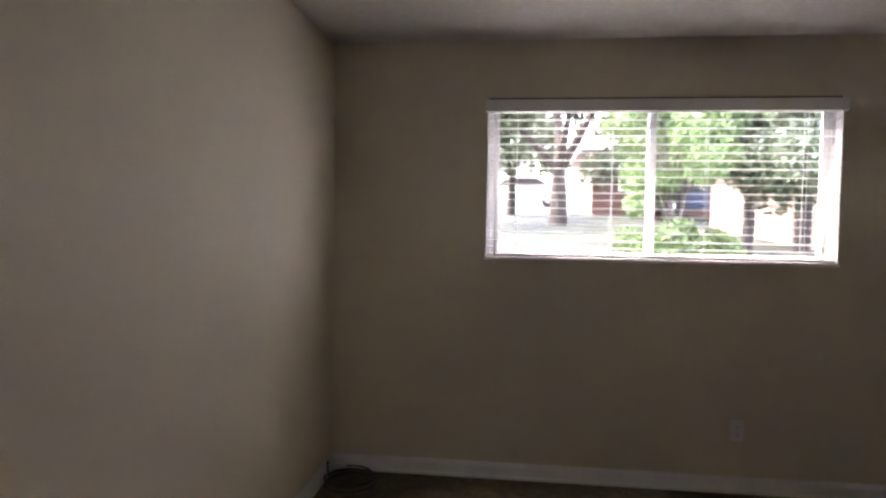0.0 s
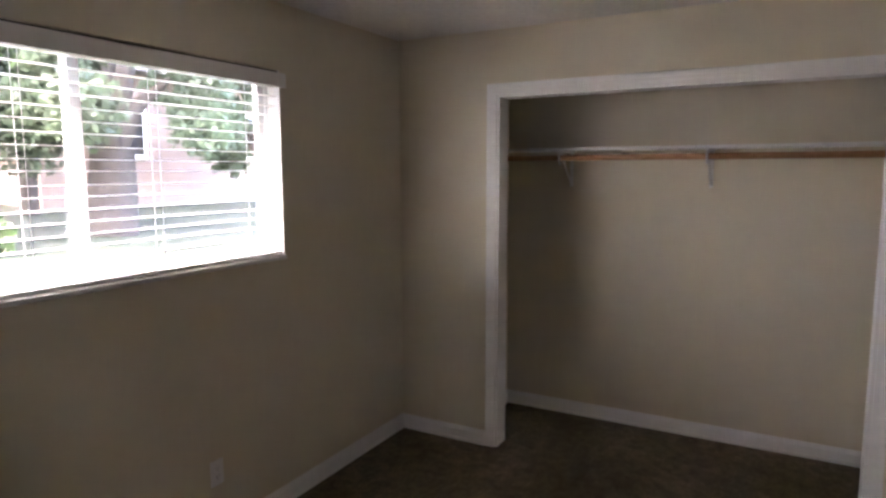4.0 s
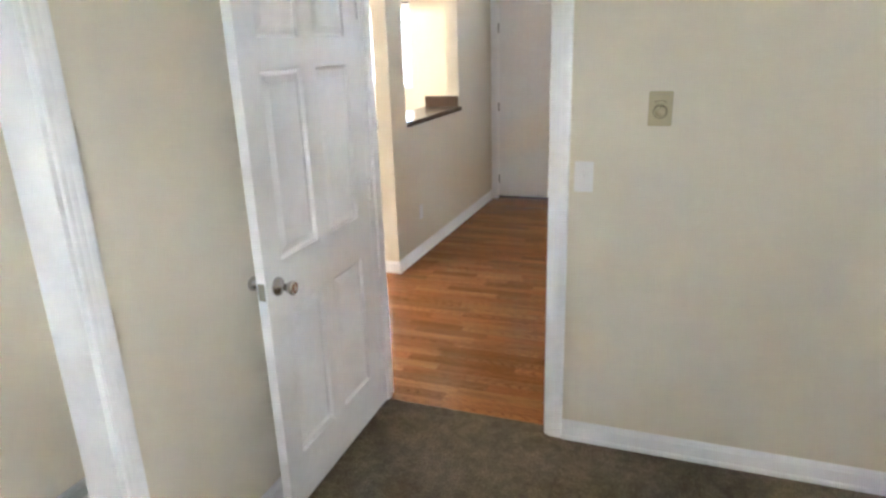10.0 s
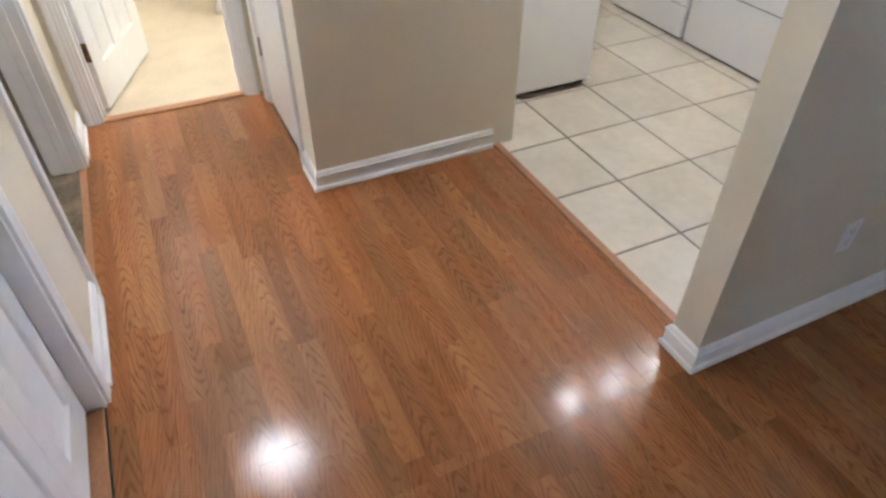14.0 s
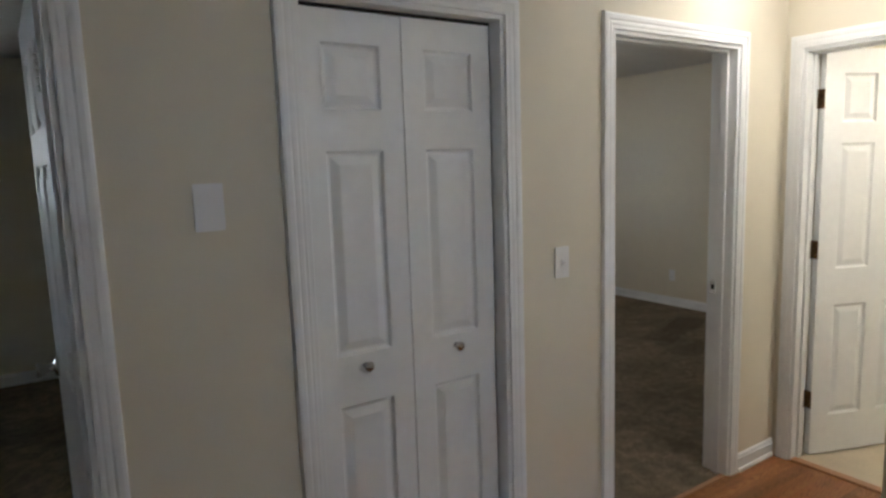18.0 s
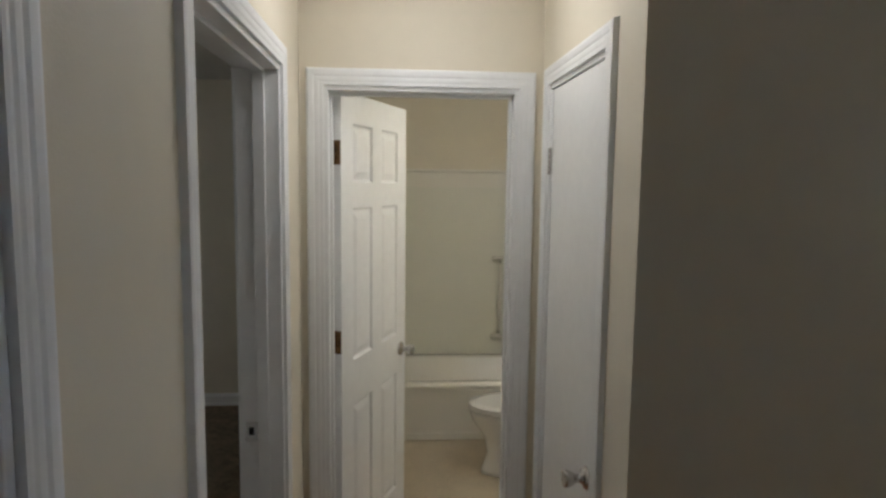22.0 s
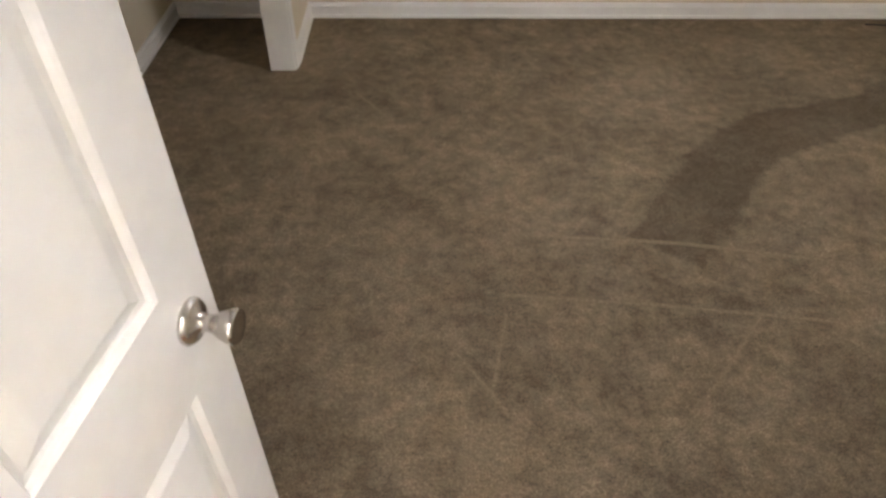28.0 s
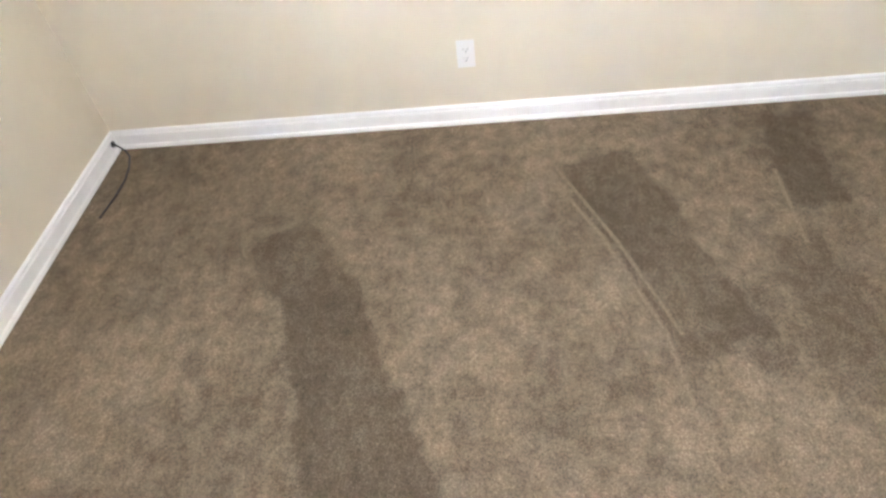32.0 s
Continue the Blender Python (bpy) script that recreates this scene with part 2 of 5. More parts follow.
# vacuum strokes on the carpet: start, end, half width, tone
CARPET_STROKES = [
    (3.14, 1.84, 3.42, 2.19, 0.150, 0.61), (3.42, 2.19, 3.68, 2.51, 0.150, 0.61), (3.68, 2.51, 4.04, 2.66, 0.160, 0.61), (4.04, 2.66, 4.45, 2.80, 0.150, 0.61), (4.45, 2.80, 4.75, 2.99, 0.140, 0.63),
    (5.08, 1.80, 4.72, 1.72, 0.150, 0.62), (4.72, 1.72, 4.25, 1.58, 0.150, 0.64), (5.27, 1.07, 4.80, 1.11, 0.105, 0.67), (4.62, 1.27, 4.05, 1.22, 0.110, 0.80),
    (5.10, 2.04, 4.68, 1.86, 0.014, 1.10), (4.68, 1.86, 4.27, 1.735, 0.014, 1.10), (4.27, 1.735, 3.80, 1.70, 0.014, 1.16), (5.07, 1.98, 4.66, 1.815, 0.010, 1.08), (4.66, 1.815, 4.26, 1.69, 0.010, 1.08),
    (4.98, 1.20, 4.60, 1.22, 0.012, 1.15),
    (2.65, 1.908, 3.20, 1.847, 0.013, 1.16), (3.20, 1.847, 3.75, 1.735, 0.013, 1.16), (2.50, 1.609, 3.02, 1.549, 0.013, 1.15), (3.02, 1.549, 3.60, 1.46, 0.013, 1.15),
    (2.34, 1.374, 2.51, 1.09, 0.013, 1.15), (2.888, 1.02, 3.35, 1.507, 0.014, 1.14), (2.51, 1.524, 2.43, 1.205, 0.010, 1.12), (1.95, 2.97, 2.25, 2.52, 0.014, 1.13), (2.20, 0.35, 2.42, 1.10, 0.090, 1.10), (2.05, 0.30, 2.10, 0.80, 0.050, 1.10),
    (-2.20, 0.60, -0.90, 1.30, 0.160, 0.80), (-1.70, 1.90, -0.50, 1.20, 0.140, 0.82), (-0.90, 2.60, 0.60, 2.90, 0.140, 0.82), (-0.30, 1.55, 0.45, 2.75, 0.025, 1.14), (-0.75, 1.35, -0.15, 2.35, 0.022, 1.12), (-1.25, 1.75, -0.55, 2.55, 0.020, 1.12),
]
CARPET = carpet_material()


def laminate_material():
    """Oak strips: each strip has its own tone and either arched or straight grain, in world metres."""
    m = bpy.data.materials.new("oak_laminate")
    m.use_nodes = True
    nt = m.node_tree
    ln, nn = nt.links.new, nt.nodes.new
    b = nt.nodes["Principled BSDF"]
    b.inputs["Specular IOR Level"].default_value = 0.30
    info, geo, xyz = nn("ShaderNodeObjectInfo"), nn("ShaderNodeNewGeometry"), nn("ShaderNodeSeparateXYZ")
    ln(geo.outputs["Position"], xyz.inputs[0])

    def maths(op, a, c=None, d=None):
        q = nn("ShaderNodeMath")
        q.operation = op
        for k, v in enumerate((a, c, d)):
            if isinstance(v, (int, float)):
                q.inputs[k].default_value = v
            elif v is not None:
                ln(v, q.inputs[k])
        return q.outputs[0]

    def ranged(v, a, c, lo, hi):
        q = nn("ShaderNodeMapRange")
        q.interpolation_type = "SMOOTHSTEP"
        for k, val in (("From Min", a), ("From Max", c), ("To Min", lo), ("To Max", hi)):
            q.inputs[k].default_value = val
        ln(v, q.inputs["Value"])
        return q.outputs[0]

    rnd = maths("ADD", info.outputs["Random"], geo.outputs["Random Per Island"])

    def chance(k, lo=0.0, hi=1.0):
        return maths("MULTIPLY_ADD", maths("FRACT", maths("MULTIPLY", rnd, k)), hi - lo, lo)

    # the place across the strip, from its own middle, and along it
    across = maths("MULTIPLY", maths("SUBTRACT", maths("FRACT", maths("DIVIDE", maths("SUBTRACT", -0.125, xyz.outputs["Y"]), STRIP_W)), 0.5), STRIP_W)
    along = maths("ADD", xyz.outputs["X"], chance(91.7, 0.0, 30.0))

    def fibre(kx, ky, detail, rough=0.55):
        c = nn("ShaderNodeCombineXYZ")
        ln(maths("MULTIPLY", along, kx), c.inputs[0])
        ln(maths("MULTIPLY", maths("ADD", across, chance(57.1, 0.0, 9.0)), ky), c.inputs[1])
        q = nn("ShaderNodeTexNoise")
        q.inputs["Scale"].default_value, q.inputs["Detail"].default_value, q.inputs["Roughness"].default_value = 1.0, detail, rough
        ln(c.outputs[0], q.inputs["Vector"])
        return q.outputs["Fac"]

    arch = ranged(chance(23.9), 0.30, 0.42, 0.0, 1.0)
    off = maths("SUBTRACT", across, chance(41.3, -0.022, 0.022))
    turn = maths("SIGN", maths("SUBTRACT", chance(67.7), 0.5))
    bow = maths("MULTIPLY_ADD", maths("MULTIPLY", maths("MULTIPLY", off, off), 105.0), arch, maths("MULTIPLY", along, maths("MULTIPLY", turn, 0.8)))
    bow = maths("ADD", bow, maths("MULTIPLY", maths("MULTIPLY", off, 4.2), maths("SUBTRACT", 1.0, arch)))
    bow = maths("ADD", bow, maths("MULTIPLY", maths("SUBTRACT", fibre(7.0, 45.0, 3.0), 0.5), 0.115))
    bow = maths("ADD", bow, maths("MULTIPLY", maths("SUBTRACT", fibre(2.6, 9.0, 2.0), 0.5), 0.20))
    ring = maths("MULTIPLY_ADD", maths("SINE", maths("MULTIPLY", bow, 2 * math.pi / 0.054)), 0.5, 0.5)
    lines = ranged(ring, 0.60, 0.99, 0.0, 1.0)
    lines = maths("MULTIPLY", lines, ranged(fibre(9.0, 120.0, 3.0), 0.30, 0.62, 0.25, 1.0))
    pores = ranged(fibre(26.0, 620.0, 3.0), 0.52, 0.70, 0.0, 1.0)
    tone = maths("MULTIPLY", chance(13.37, 0.84, 1.26), ranged(fibre(2.2, 26.0, 4.0), 0.3, 0.7, 0.87, 1.13))
    tone = maths("MULTIPLY", tone, maths("SUBTRACT", 1.0, maths("MULTIPLY", pores, 0.20)))
    hue = nn("ShaderNodeMix")
    hue.data_type = "RGBA"
    hue.inputs[6].default_value, hue.inputs[7].default_value = (0.300, 0.116, 0.040, 1), (0.312, 0.143, 0.053, 1)
    ln(chance(5.77), hue.inputs[0])
    sc = nn("ShaderNodeVectorMath")
    sc.operation = "SCALE"
    late = nn("ShaderNodeMix")
    late.data_type = "RGBA"
    ln(maths("MULTIPLY", lines, chance(31.7, 0.38, 0.74)), late.inputs[0])
    ln(hue.outputs[2], late.inputs[6])
    late.inputs[7].default_value = (0.130, 0.042, 0.016, 1)
    ln(late.outputs[2], sc.inputs[0])
    ln(tone, sc.inputs["Scale"])
    ln(sc.outputs[0], b.inputs["Base Color"])
    ln(ranged(fibre(3.0, 40.0, 3.0), 0.3, 0.7, 0.10, 0.15), b.inputs["Roughness"])
    bp = nn("ShaderNodeBump")
    bp.inputs["Strength"].default_value, bp.inputs["Distance"].default_value = 0.02, 0.001
    ln(pores, bp.inputs["Height"])
    ln(bp.outputs[0], b.inputs["Normal"])
    return m


STRIP_W = 0.0700
LAMINATE = laminate_material()

glass = bpy.data.materials.new("window_glass")
glass.use_nodes = True
gb = glass.node_tree.nodes["Principled BSDF"]
gb.inputs["Transmission Weight"].default_value, gb.inputs["Roughness"].default_value, gb.inputs["IOR"].default_value = 1.0, 0.0, 1.45
gb.inputs["Base Color"].default_value = (0.96, 0.98, 0.97, 1)


# ---- mesh helpers ----
def box(bm, x0, x1, y0, y1, z0, z1, bevel=0.0, seg=1):
    """A cuboid between two corners, its edges rounded if asked."""
    tmp = bmesh.new() if bevel else bm
    v = [tmp.verts.new((x, y, z)) for x in (x0, x1) for y in (y0, y1) for z in (z0, z1)]
    for q in ((0, 1, 3, 2), (4, 6, 7, 5), (0, 4, 5, 1), (2, 3, 7, 6), (0, 2, 6, 4), (1, 5, 7, 3)):
        tmp.faces.new([v[i] for i in q])
    if bevel:
        bmesh.ops.bevel(tmp, geom=tmp.edges[:], offset=bevel, segments=seg, affect="EDGES", clamp_overlap=True)
        merge(bm, tmp)
    return bm


def merge(bm, other, m=None):
    """Adds another bmesh, moved by m, and frees it."""
    keep = {v: bm.verts.new(m @ v.co if m else v.co) for v in other.verts}
    for f in other.faces:
        bm.faces.new([keep[v] for v in f.verts]).smooth = f.smooth
    other.free()


def lathe(bm, profile, m=None, n=20):
    """Turns (radius, height) pairs about the z axis."""
    rings = []
    for r, h in profile:
        ring = []
        for i in range(n if r > 1e-5 else 1):
            a = 2 * math.pi * i / n
            co = Vector((r * math.cos(a), r * math.sin(a), h))
            ring.append(bm.verts.new(m @ co if m else co))
        rings.append(ring)
    for a, b in zip(rings, rings[1:]):
        for i in range(n):
            j = (i + 1) % n
            if len(a) == 1 and len(b) > 1:
                bm.faces.new((a[0], b[i], b[j])).smooth = True
            elif len(b) == 1 and len(a) > 1:
                bm.faces.new((a[i], a[j], b[0])).smooth = True
            elif len(a) > 1:
                bm.faces.new((a[i], a[j], b[j], b[i])).smooth = True
    return bm


def tube(bm, pts, r, n=8, closed=False):
    """A round rod along points."""
    pts = [Vector(p) for p in pts]
    rings = []
    for i, p in enumerate(pts):
        a = pts[i - 1] if i or closed else p
        b = pts[(i + 1) % len(pts)] if i < len(pts) - 1 or closed else p
        d = (b - a).normalized()
        u = d.cross(Vector((0, 0, 1)) if abs(d.z) < 0.9 else Vector((1, 0, 0))).normalized()
        w = d.cross(u)
        rings.append([bm.verts.new(p + r * (math.cos(2 * math.pi * k / n) * u + math.sin(2 * math.pi * k / n) * w)) for k in range(n)])
    pairs = list(zip(rings, rings[1:])) + ([(rings[-1], rings[0])] if closed else [])
    for a, b in pairs:
        for k in range(n):
            bm.faces.new((a[k], a[(k + 1) % n], b[(k + 1) % n], b[k])).smooth = True
    if not closed:
        bm.faces.new(rings[0][::-1])
        bm.faces.new(rings[-1])
    return bm


def sweep(bm, profile, p0, p1, out, cut0=0.0, cut1=0.0):
    """Runs a moulding from p0 to p1. profile: (off the wall, up) pairs; out: the wall's normal. cut: mitre slope at each end."""
    p0, p1, out = Vector(p0), Vector(p1), Vector(out)
    run = (p1 - p0).normalized()
    up = Vector((0, 0, 1)) if abs(run.z) < 0.5 else None
    ends = []
    for p, s, cut in ((p0, 1, cut0), (p1, -1, cut1)):
        ends.append([bm.verts.new(p + out * a + up * h + run * s * cut * a) for a, h in profile])
    for i in range(len(profile)):
        j = (i + 1) % len(profile)
        bm.faces.new((ends[0][i], ends[0][j], ends[1][j], ends[1][i]))
    bm.faces.new(ends[0][::-1])
    bm.faces.new(ends[1])
    return bm


def part(name, bm, mat, parent=None, label="", kind="", category=""):
    """Links a bmesh as one mesh object, under a thing or a part."""
    bmesh.ops.recalc_face_normals(bm, faces=bm.faces[:])
    me = bpy.data.meshes.new(name)
    bm.to_mesh(me)
    bm.free()
    me.materials.append(mat)
    ob = new(name, me)
    if parent:
        ob.parent = parent
    return tagged(ob, label, category, "", kind)


def thing(name, label, category, m=None, group="", kind=""):
    """An empty at the base of a thing, to carry its parts."""
    ob = new(name)
    ob.empty_display_size = 0.1
    if m:
        ob.matrix_world = m
    return tagged(ob, label, category, group, kind)


def panel_wall(bm, axis, w0, w1, u0, u1, z0, z1, holes=()):
    """A wall w0..w1 thick, running u0..u1 along the other level axis, with rectangular holes (u0, u1, z0, z1) right through it."""
    us = sorted({u0, u1, *(h[0] for h in holes), *(h[1] for h in holes)})
    zs = sorted({z0, z1, *(h[2] for h in holes), *(h[3] for h in holes)})
    us, zs = [u for u in us if u0 <= u <= u1], [z for z in zs if z0 <= z <= z1]

    def solid(i, j):
        if not (0 <= i < len(us) - 1 and 0 <= j < len(zs) - 1):
            return False
        u, z = (us[i] + us[i + 1]) / 2, (zs[j] + zs[j + 1]) / 2
        return not any(h[0] < u < h[1] and h[2] < z < h[3] for h in holes)

    made = {}

    def vert(w, u, z):
        co = (w, u, z) if axis == "x" else (u, w, z)
        if co not in made:
            made[co] = bm.verts.new(co)
        return made[co]

    for i in range(len(us) - 1):
        for j in range(len(zs) - 1):
            if not solid(i, j):
                continue
            a, b, c, d = us[i], us[i + 1], zs[j], zs[j + 1]
            for w in (w0, w1):
                bm.faces.new([vert(w, a, c), vert(w, b, c), vert(w, b, d), vert(w, a, d)])
            for (ni, nj), (p, q) in (((i - 1, j), ((a, c), (a, d))), ((i + 1, j), ((b, c), (b, d))), ((i, j - 1), ((a, c), (b, c))), ((i, j + 1), ((a, d), (b, d)))):
                if not solid(ni, nj):
                    bm.faces.new([vert(w0, *p), vert(w1, *p), vert(w1, *q), vert(w0, *q)])
    return bm


def wall(name, axis, w0, w1, u0, u1, holes=(), z0=0.0, z1=None, mat=None, label="beige painted drywall wall"):
    return part(name, panel_wall(bmesh.new(), axis, w0, w1, u0, u1, z0, CEILING if z1 is None else z1, holes), mat or PAINT, None, label, "structure", "wall")


CEILING = 2.41
DOOR_H = 2.03
CLOSET_H = 2.057


# ---- structure: bedroom one, hall, bathroom, bedroom two, kitchen, living room ----
SILL, HEAD = 1.232, 2.103
D1 = (-0.893, -0.075)
BIF = (0.490, 1.213)
D2 = (1.741, 2.572)
BATH = (-0.912, -0.21)
LIN = (2.227, 2.834)
WIN1 = (-2.854, -1.029)
WIN2 = (2.85, 4.35)
W2, E2, N2 = 1.625, 5.414, 3.886  # bedroom two: west, east and north faces
KWIN = (1.50, 2.75)
LWIN = (-2.9, -0.98)
ENTRY = (-0.39, 0.528)
SOUTH = -4.308
wall("wall_north", "y", 3.86, 4.03, -3.83, 0.855, [(*WIN1, SILL, HEAD)])
wall("wall_north_two", "y", N2, 4.03, 0.855, 5.86, [(*WIN2, SILL, HEAD)])
wall("wall_west", "x", -3.83, -3.715, -0.125, 3.86)
wall("wall_doors", "y", -0.125, 0.0, -3.83, 5.86, [(*D1, 0, DOOR_H), (*BIF, 0, DOOR_H), (*D2, 0, DOOR_H)])
wall("wall_closet_one", "x", 0.0, 0.12, 0.0, 3.86, [(1.367, 3.212, 0, CLOSET_H)])
wall("wall_closet_back", "x", 0.735, 0.855, 0.84, 3.86)
wall("wall_closet_side", "y", 0.84, 0.95, 0.12, 0.735)
wall("wall_closet_end", "y", 3.45, 3.56, 0.12, 0.735)
wall("wall_furnace_side", "x", 1.40, 1.50, 0.0, 0.84)
wall("wall_furnace_back", "y", 0.84, 0.95, 0.855, W2 - 0.12)
C2 = (1.31, 3.22)
wall("wall_closet_two", "x", W2 - 0.12, W2, 0.0, N2, [(*C2, 0, DOOR_H)])
wall("wall_east", "x", E2, 5.86, 0.0, N2)
wall("wall_bath_door", "x", 2.96, 3.075, -1.70, -0.125, [(*BATH, 0, DOOR_H)])
wall("wall_linen", "y", -1.115, -1.0, 1.99, 2.96, [(*LIN, 0, DOOR_H)])
wall("wall_stub", "x", 1.99, 2.10, -1.93, -1.115)
wall("wall_kitchen_north", "y", -1.93, -1.82, 2.10, 5.52)
wall("wall_kitchen_east", "x", 3.40, 3.51, SOUTH, -1.93)
wall("wall_bath_east", "x", 5.40, 5.52, -1.82, -0.125)
wall("wall_partition", "x", 0.594, 0.704, SOUTH, -1.755, [(-3.253, -2.023, 1.067, 2.189)])
wall("wall_south", "y", SOUTH - 0.15, SOUTH, -4.72, 3.51, [(*KWIN, 1.22, HEAD), (*LWIN, 0.75, HEAD), (*ENTRY, 0, DOOR_H)])
wall("wall_living_west", "x", -4.72, -4.60, SOUTH, -0.125)
wall("wall_living_north", "y", -0.125, 0.0, -4.72, -3.83)
part("soffit_kitchen", box(bmesh.new(), 0.704, 3.40, SOUTH, -3.94, 2.11, CEILING), PAINT, None, "painted soffit over the laundry wall", "structure", "wall")
part("ceiling", box(bmesh.new(), -4.72, 5.86, SOUTH - 0.15, 4.03, CEILING, CEILING + 0.18), CEIL, None, "white popcorn textured ceiling", "structure", "ceiling")
part("subfloor", box(bmesh.new(), -4.72, 5.86, SOUTH - 0.15, 4.03, -0.20, -0.012), GROUT, None, "grey concrete slab under the floor coverings", "structure", "floor")


def carpet(name, x0, x1, y0, y1):
    return part(name, box(bmesh.new(), x0, x1, y0, y1, -0.012, 0.0), CARPET, None, "taupe brown cut pile carpet with vacuum marks", "structure", "carpet")


carpet("floor_bedroom_one", -3.715, 0.0, 0.0, 3.86)
carpet("floor_doorway_one", D1[0], D1[1], -0.06, 0.0)
carpet("floor_closet_one", 0.0, 0.735, 0.95, 3.45)
carpet("floor_bedroom_two", W2, E2, 0.0, N2)
carpet("floor_doorway_two", D2[0], D2[1], -0.105, 0.0)
carpet("floor_closet_two", 0.855, W2, 0.95, N2)
part("floor_bathroom", box(bmesh.new(), 2.995, 5.40, -1.70, -0.125, -0.012, 0.0), VINYL, None, "beige sheet vinyl bathroom floor", "structure", "floor")

BASE_PROFILE = [(0.0, 0.0), (0.021, 0.0), (0.021, 0.008), (0.0185, 0.015), (0.012, 0.019), (0.0115, 0.058), (0.0145, 0.062), (0.0145, 0.068), (0.0105, 0.073), (0.009, 0.081), (0.004, 0.087), (0.0, 0.089)]


def baseboard(x0, y0, x1, y1, nx, ny, cut0=0.0, cut1=0.0):
    bm = sweep(bmesh.new(), BASE_PROFILE, (x0, y0, 0), (x1, y1, 0), (nx, ny, 0), cut0, cut1)
    return part("baseboard", bm, TRIM, None, "white painted wooden baseboard along the wall", "structure", "baseboard")


CW = 0.062  # casing width
baseboard(-3.715, 3.86, 0, 3.86, 0, -1, 1, 1)
baseboard(-3.715, 0, -3.715, 3.86, 1, 0, 1, 1)
baseboard(-3.715, 0, D1[0] - CW, 0, 0, 1, 1, 0)
baseboard(0, 3.212 + CW, 0, 3.86, -1, 0, 0, 1)
baseboard(0, 0.0, 0, 1.367 - CW, -1, 0, 0, 0)
baseboard(0.735, 0.95, 0.735, 3.45, -1, 0, 1, 1)
baseboard(0.12, 0.95, 0.735, 0.95, 0, 1, 0, 1)
baseboard(0.12, 3.45, 0.735, 3.45, 0, -1, 0, 1)
baseboard(W2, N2, E2, N2, 0, -1, 1, 1)
baseboard(E2, 0, E2, N2, -1, 0, 1, 1)
baseboard(D2[1] + CW, 0, E2, 0, 0, 1, 0, 1)
baseboard(W2, C2[1] + CW, W2, N2, 1, 0, 0, 1)
baseboard(W2, 0, W2, C2[0] - CW, 1, 0, 1, 0)
baseboard(0.855, 0.95, 0.855, N2, 1, 0, 1, 1)
baseboard(0.855, N2, W2 - 0.12, N2, 0, -1, 1, 0)
baseboard(0.855, 0.95, W2 - 0.12, 0.95, 0, 1, 1, 0)
baseboard(D1[1] + CW, -0.125, BIF[0] - CW, -0.125, 0, -1)
baseboard(BIF[1] + CW, -0.125, D2[0] - CW, -0.125, 0, -1)
baseboard(D2[1] + CW, -0.125, 2.96, -0.125, 0, -1, 0, 1)
baseboard(-4.60, -0.125, D1[0] - CW, -0.125, 0, -1, 1, 0)
baseboard(1.99, -1.0, LIN[0] - CW, -1.0, 0, 1, -1, 0)
baseboard(1.99, -1.82, 1.99, -1.0, -1, 0, 0, -1)
baseboard(0.594, SOUTH, 0.594, -1.755, -1, 0, 1, -1)
baseboard(0.594, -1.755, 0.704, -1.755, 0, 1, -1, -1)
baseboard(-4.60, SOUTH, ENTRY[0] - CW, SOUTH, 0, 1, 1, 0)
baseboard(-4.60, SOUTH, -4.60, -0.125, 1, 0, 1, 1)

CASING = [(0.0, 0.0), (0.012, 0.0), (0.0128, 0.006), (0.0122, 0.012), (0.0138, 0.018), (0.0138, 0.026), (0.0130, 0.031), (0.0155, 0.037), (0.016, 0.050), (0.014, 0.058), (0.0, CW)]


def casing(name, axis, face, out, u0, u1, top, both=True):
    """A mitred fluted frame round an opening: axis is the wall's normal axis, face its plane, out the side it faces."""
    bm = bmesh.new()

    def put(u, z, a):
        w = face + out * a
        return (w, u, z) if axis == "x" else (u, w, z)

    cols = []
    for a, s in CASING:
        cols.append([bm.verts.new(put(u, z, a)) for u, z in ((u0 - s, 0.0), (u0 - s, top + s), (u1 + s, top + s), (u1 + s, 0.0))])
    n = len(cols)
    for i in range(n):
        j = (i + 1) % n
        for k in range(3):
            bm.faces.new((cols[i][k], cols[i][k + 1], cols[j][k + 1], cols[j][k]))
    bm.faces.new([c[0] for c in cols])
    bm.faces.new([c[3] for c in cols][::-1])
    return part(name, bm, TRIM, None, "white fluted wooden casing round the opening", "structure", "trim")


def jamb(name, axis, w0, w1, u0, u1, top, stop=None, mat=None):
    """The lining of a doorway, with a door stop on it where there is one."""
    t = 0.016
    root = thing(name, "white painted wooden door lining with a stop" if stop is not None else "white painted wooden lining of the opening", "trim", None, "", "structure")

    def add(nm, a, b, c, d, w_0, w_1):
        ends = (w_0, w_1, a, b) if axis == "x" else (a, b, w_0, w_1)
        part(nm, box(bmesh.new(), *ends, c, d, 0.0012), mat or TRIM, root)

    add("side_jamb", u0 - 0.001, u0 + t, 0, top - t, w0 - 0.002, w1 + 0.002)
    add("side_jamb", u1 - t, u1 + 0.001, 0, top - t, w0 - 0.002, w1 + 0.002)
    add("head_jamb", u0 - 0.001, u1 + 0.001, top - t, top + 0.001, w0 - 0.002, w1 + 0.002)
    if stop is not None:
        add("side_stop", u0 + t, u0 + t + 0.011, 0, top - t - 0.011, stop, stop + 0.034)
        add("side_stop", u1 - t - 0.011, u1 - t, 0, top - t - 0.011, stop, stop + 0.034)
        add("head_stop", u0 + t, u1 - t, top - t - 0.011, top - t, stop, stop + 0.034)
    return root


